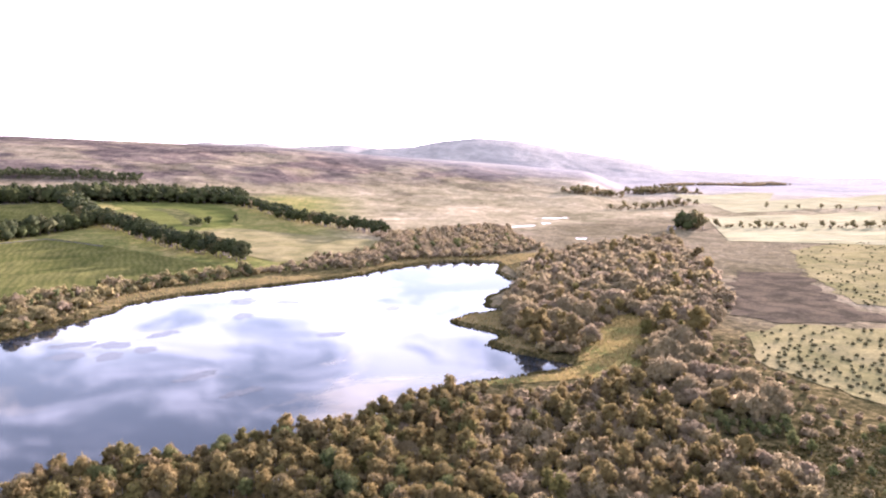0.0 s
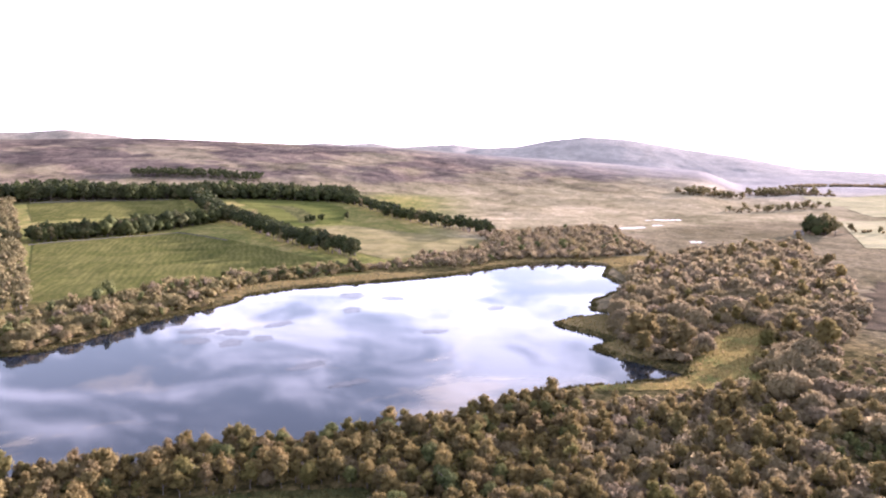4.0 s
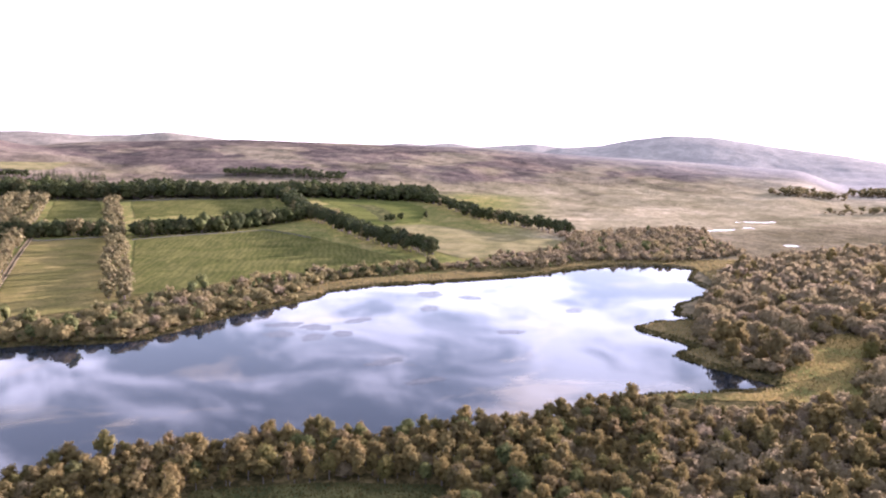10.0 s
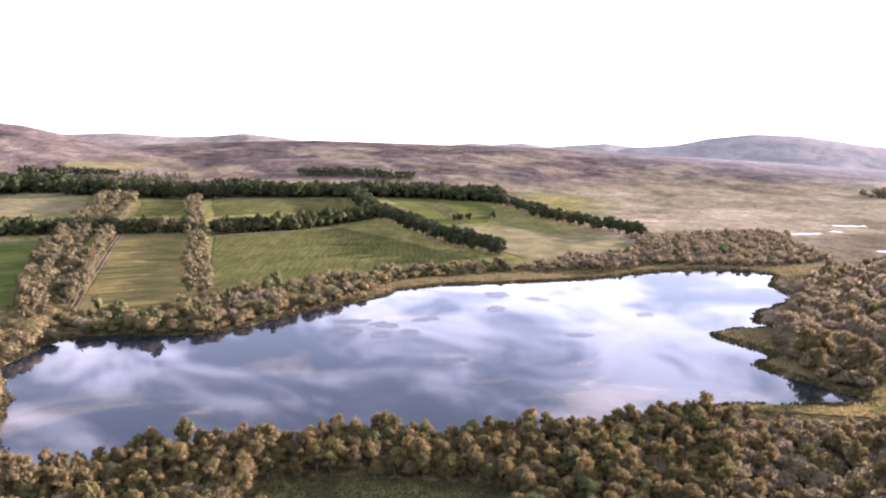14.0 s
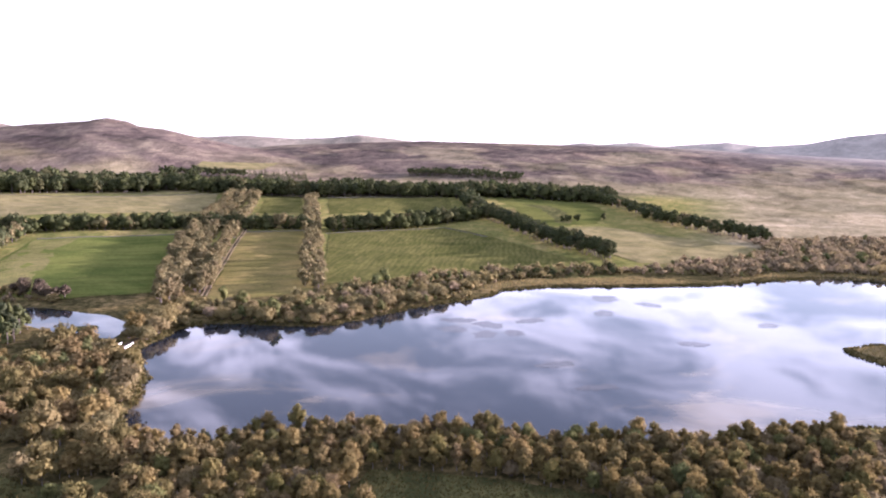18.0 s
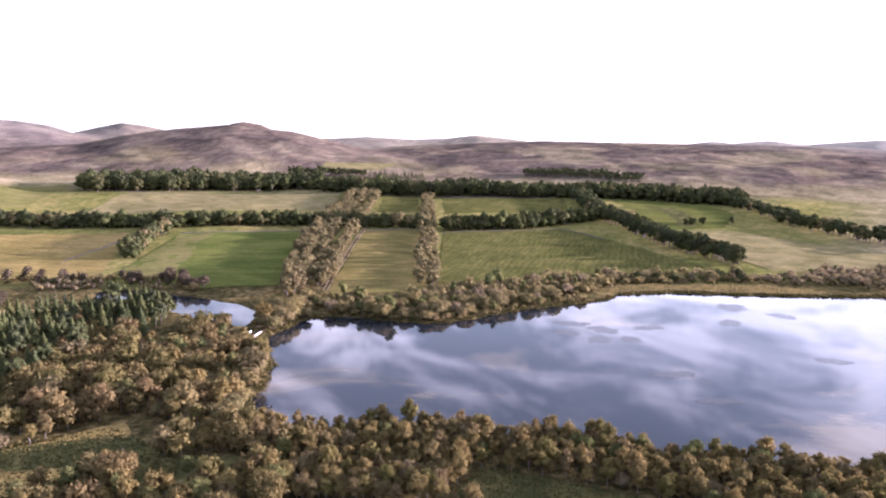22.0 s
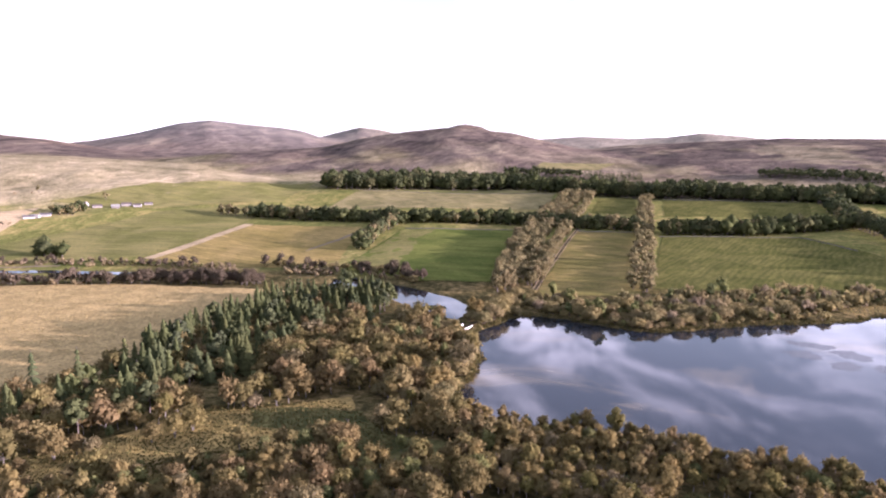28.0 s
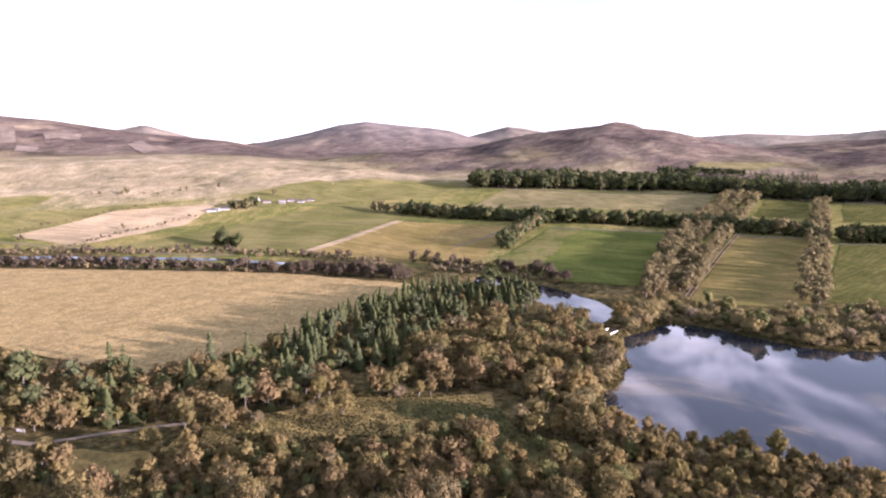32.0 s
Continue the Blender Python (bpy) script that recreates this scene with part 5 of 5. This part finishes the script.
blades("reed_fringe", np.concatenate([along(LAKE, -1.5, 4, 3.2), along(LAKE, -4, 1.5, 3.2)]), (.7, 1.4), (.25, .5), TUSSOCK_LEAF, "fringe of dry reeds round the lake", "reeds")
GLADE_BED = [(62, 281), (67, 300), (98, 365), (124, 380), (112, 319), (92, 262), (60, 256), (15, 246), (12, 252), (50, 262)]
SPIT_BED = [(5, 361), (24, 374), (52, 388), (66, 350), (66, 300), (46, 292), (26, 312), (38, 328), (14, 350)]
CORNER_BED = [(-60, 545), (-30, 570), (0, 590), (54, 590), (60, 530), (66, 480), (84, 500), (80, 560), (100, 640), (40, 625), (-40, 595)]
SHORE_BED = [(-206, 384), (-206, 404), (-183, 434), (-156, 451), (-119, 477), (-100, 491), (-108, 505), (-150, 490), (-200, 455), (-222, 420), (-222, 390)]
for outline, label in ((GLADE_BED, "grassy glade of yellow-green reeds"), (SPIT_BED, "reedy spit reaching into the lake"), (CORNER_BED, "yellow reed marsh at the lake head"), (SHORE_BED, "red-brown reed bed on the far shore")):
    drape("reed_bed", outline, 6, .25, GLADE_GRASS if outline is GLADE_BED else REED, height, "structure", label, "reed bed")
    blades("reeds", scatter(outline, 2.2, rng), (.6, 1.4), (.3, .6), REED_LEAF, label, "reeds", 3)
drape("open_moor", wavy(OPEN_MOOR, 1.5), 5, .22, MOOR_GRASS, height, "structure", "open patch of golden moor grass among trees", "grass")
# dark sheet over the glade, its colour carrying the shade of the trees
drape("shaded_glade", wavy(SHADED_GLADE, 1.5), 5, .26, MEADOW, height, "structure", "grassy glade with tree shade put into its dark colour", "meadow")
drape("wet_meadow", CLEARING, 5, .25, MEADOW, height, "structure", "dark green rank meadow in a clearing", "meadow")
blades("meadow_tufts", scatter(CLEARING, 1.0, rng), (.4, 1.0), (.25, .5), TUSSOCK_LEAF, "leafy tufts over a dark meadow", "tufts", 3)
blades("bog_tussocks", np.concatenate([scatter(SPARSE_WOOD, 1.5, rng), scatter(OPEN_BOG, 1.8, rng), scatter(LAWN, 1.6, rng)]), (.4, 1.0), (.3, .7), TUSSOCK_LEAF, "brown and gold tussocks on open bog", "tussocks", 4)
blades("straw_tufts", scatter([(-560, -140), (-545, -20), (-440, 112), (-352, 52), (-294, -5), (-274, -52), (-314, -94), (-360, -150), (-420, -200)], 2.3, rng), (.35, .8), (.3, .7), REED_LEAF, "tufts of dry moor grass", "tufts", 3)

MAT = finish(*material("weed_mat"), (.03, .03, .032), .22)
MAT.node_tree.nodes["Principled BSDF"].inputs["Specular IOR Level"].default_value = .14
for k0, (x, y, a, b) in enumerate(((-133, 413, 14, 11), (-186, 309, 11, 8), (-166, 309, 10, 9), (-178, 290, 11, 7), (-158, 290, 9, 7), (-146, 301, 8, 6), (-106, 262, 10, 6), (-80, 243, 9, 5),
                                   (-103, 410, 9, 8), (-32, 392, 9, 6), (-212, 316, 8, 6), (-150, 330, 9, 7), (-120, 372, 9, 8), (-60, 330, 8, 6))):
    ring = []
    for k in range(60):
        t = k * 6.283 / 60
        q = .8 + .2 * math.sin(2 * t + x) + .10 * math.sin(5 * t + y) + .06 * math.sin(9 * t + x * y) + .03 * math.sin(14 * t + y)
        u, w = math.cos(t) * a * q, math.sin(t) * b * q
        ring.append((x + u * .72 - w * .69, y + u * .69 + w * .72))
    drape("weed_mat", ring, 8, .012 + .004 * k0, MAT, lambda p, q: np.zeros(len(p)), "structure", "floating mat of dull water weed", "water weed")
drape("pool_island", wavy([(-359, 178), (-354, 187), (-347, 188), (-344, 180), (-350, 174)], 1.6), 3, .35, MEADOW, lambda p, q: np.zeros(len(p)), "structure", "low green islet in the pool", "islet")


def rush_field():
    s = Shape()
    r = np.random.RandomState(5)
    for inside, gap, mid, spread in (([(143, 276), (166, 331), (197, 347), (246, 338), (310, 330), (300, 250), (166, 224), (155, 248)], 5.6, (152, 268), 48),
                                     ([(368, 661), (459, 732), (560, 740), (420, 480), (330, 380), (281, 392), (268, 402), (290, 470), (306, 530)], 9.0, (290, 420), 90)):
        pts = scatter(inside, gap, r)
        dense = np.exp(-((pts[:, 0] - mid[0]) ** 2 + (pts[:, 1] - mid[1]) ** 2) / spread ** 2)
        pts = pts[r.uniform(size=len(pts)) < .3 + .65 * dense]
        for (x, y), z in zip(pts, height(pts[:, 0], pts[:, 1])):
            q = r.uniform(.5, 1.5)
            puffy(s, r, [(x, y, z + q * .45, q, q * r.uniform(.8, 1.3), q * .75)], 22, .38, .7, 4)
    v, t, _ = s.arrays()
    tagged(new("rush_clumps", mesh_of("rush_clumps", v, t, None, [SHRUB])), "dark rush clumps dotted over a pale pasture", "rushes", "", "stuff")


rush_field()


def snag(bearing, distance, tall, label):
    x, y = polar((bearing, distance))[0]
    t = tagged(new("dead_tree"), label, "dead tree")
    t.location = (x, y, float(height(x, y)))
    r = np.random.RandomState(int(distance))
    s = Shape().add(*limb((0, 0, -.4), (.2, .1, tall), .16, .04, 6))
    part("trunk", s.mesh("trunk", [BIRCH_BARK]), t)
    for k in range(6):
        a, z = r.uniform(0, 6.28), tall * r.uniform(.4, .9)
        part("branch", Shape().add(*limb((.1, .05, z), (math.cos(a) * tall * .16, math.sin(a) * tall * .16, z + tall * .14), .05, .012, 4)).mesh("branch", [BIRCH_BARK]), t)


snag(99.3, 335, 7, "thin bare sapling standing in the dry field")
snag(71.0, 203, 6, "pale dead birch stem at the edge of the scrub")
snag(108.4, 196, 6, "pale leaning dead stem beside the lane")


def gate():
    g = tagged(new("field_gate"), "white-painted gate beside the lane", "gate")
    x, y = polar((110.2, 247))[0]
    g.matrix_basis = pose(x, y, float(height(x, y)), 0, 0, 60)
    for x in (-1.7, 1.7):
        slab("post", g, TIMBER, (x - .1, x + .1, -.1, .1, -.4, 1.4))
    for k in range(5):
        slab("rail", g, PAINT, (-1.6, 1.6, -.03, .03, .25 + k * .22, .35 + k * .22))


gate()


# ---- burnt and cut patches on the heather ----
for outline in ([(-1947, -699), (-2019, -690), (-1807, -617), (-1771, -639)], [(-1945, -599), (-2007, -520), (-1924, -504), (-1861, -568)],
                [(-1914, -386), (-2006, -367), (-1892, -301), (-1758, -317)], [(-1771, -603), (-1773, -555), (-1701, -545), (-1698, -585)]):
    drape("heather_patch", outline, 25, 1.2, CUT_HEATHER, height, "structure", "pale cut strip on a heather slope", "heather")
drape("upland_meadow", [(-1109, 802), (-1158, 869), (-1098, 1030), (-1052, 939)], 20, .8, RUSHY, height, "structure", "sunlit green patch above the wood", "field")


# ---- dry-stone walls ----
def stone_wall(line, label, tall=1.0, thick=.6):
    s = Shape()
    pts = []
    for (ax, ay), (bx, by) in zip(line, line[1:]):
        k = max(1, int(math.hypot(bx - ax, by - ay) / 5))
        pts += [(ax + (bx - ax) * i / k, ay + (by - ay) * i / k) for i in range(k)]
    pts.append(line[-1])
    p = np.array(pts, float)
    z = height(p[:, 0], p[:, 1])
    for (a, b), za, zb in zip(zip(p, p[1:]), z, z[1:]):
        d = (b - a) / np.linalg.norm(b - a)
        n = np.array([-d[1], d[0]]) * thick / 2
        h0, h1 = tall * rng.uniform(.75, 1.1), tall * rng.uniform(.75, 1.1)
        v = []
        for q, zz, h in ((a, za, h0), (b, zb, h1)):
            v += [(*(q - n), zz - .4), (*(q + n), zz - .4), (*(q + n * .6), zz + h), (*(q - n * .6), zz + h)]
        s.add(v, [(0, 4, 7), (0, 7, 3), (1, 2, 6), (1, 6, 5), (3, 7, 6), (3, 6, 2), (0, 3, 2), (0, 2, 1), (4, 5, 6), (4, 6, 7)])
    tagged(new("stone_wall", s.mesh("stone_wall", [WALL_STONE], True)), label, "wall")


stone_wall([(-478, 512), (-398, 628), (-330, 608)], "grey dry-stone wall at the top of a rough pasture")
stone_wall([(-549, 462), (-508, 515)], "short dry-stone wall across a narrow pasture")
stone_wall([(-656, 300), (-586, 416)], "dry-stone wall along the top of a green pasture")
stone_wall([(-708, 765), (-577, 923)], "dry-stone wall below the hill wood")
stone_wall([(-1022, 388), (-840, 657)], "dry-stone wall between pasture and wood")
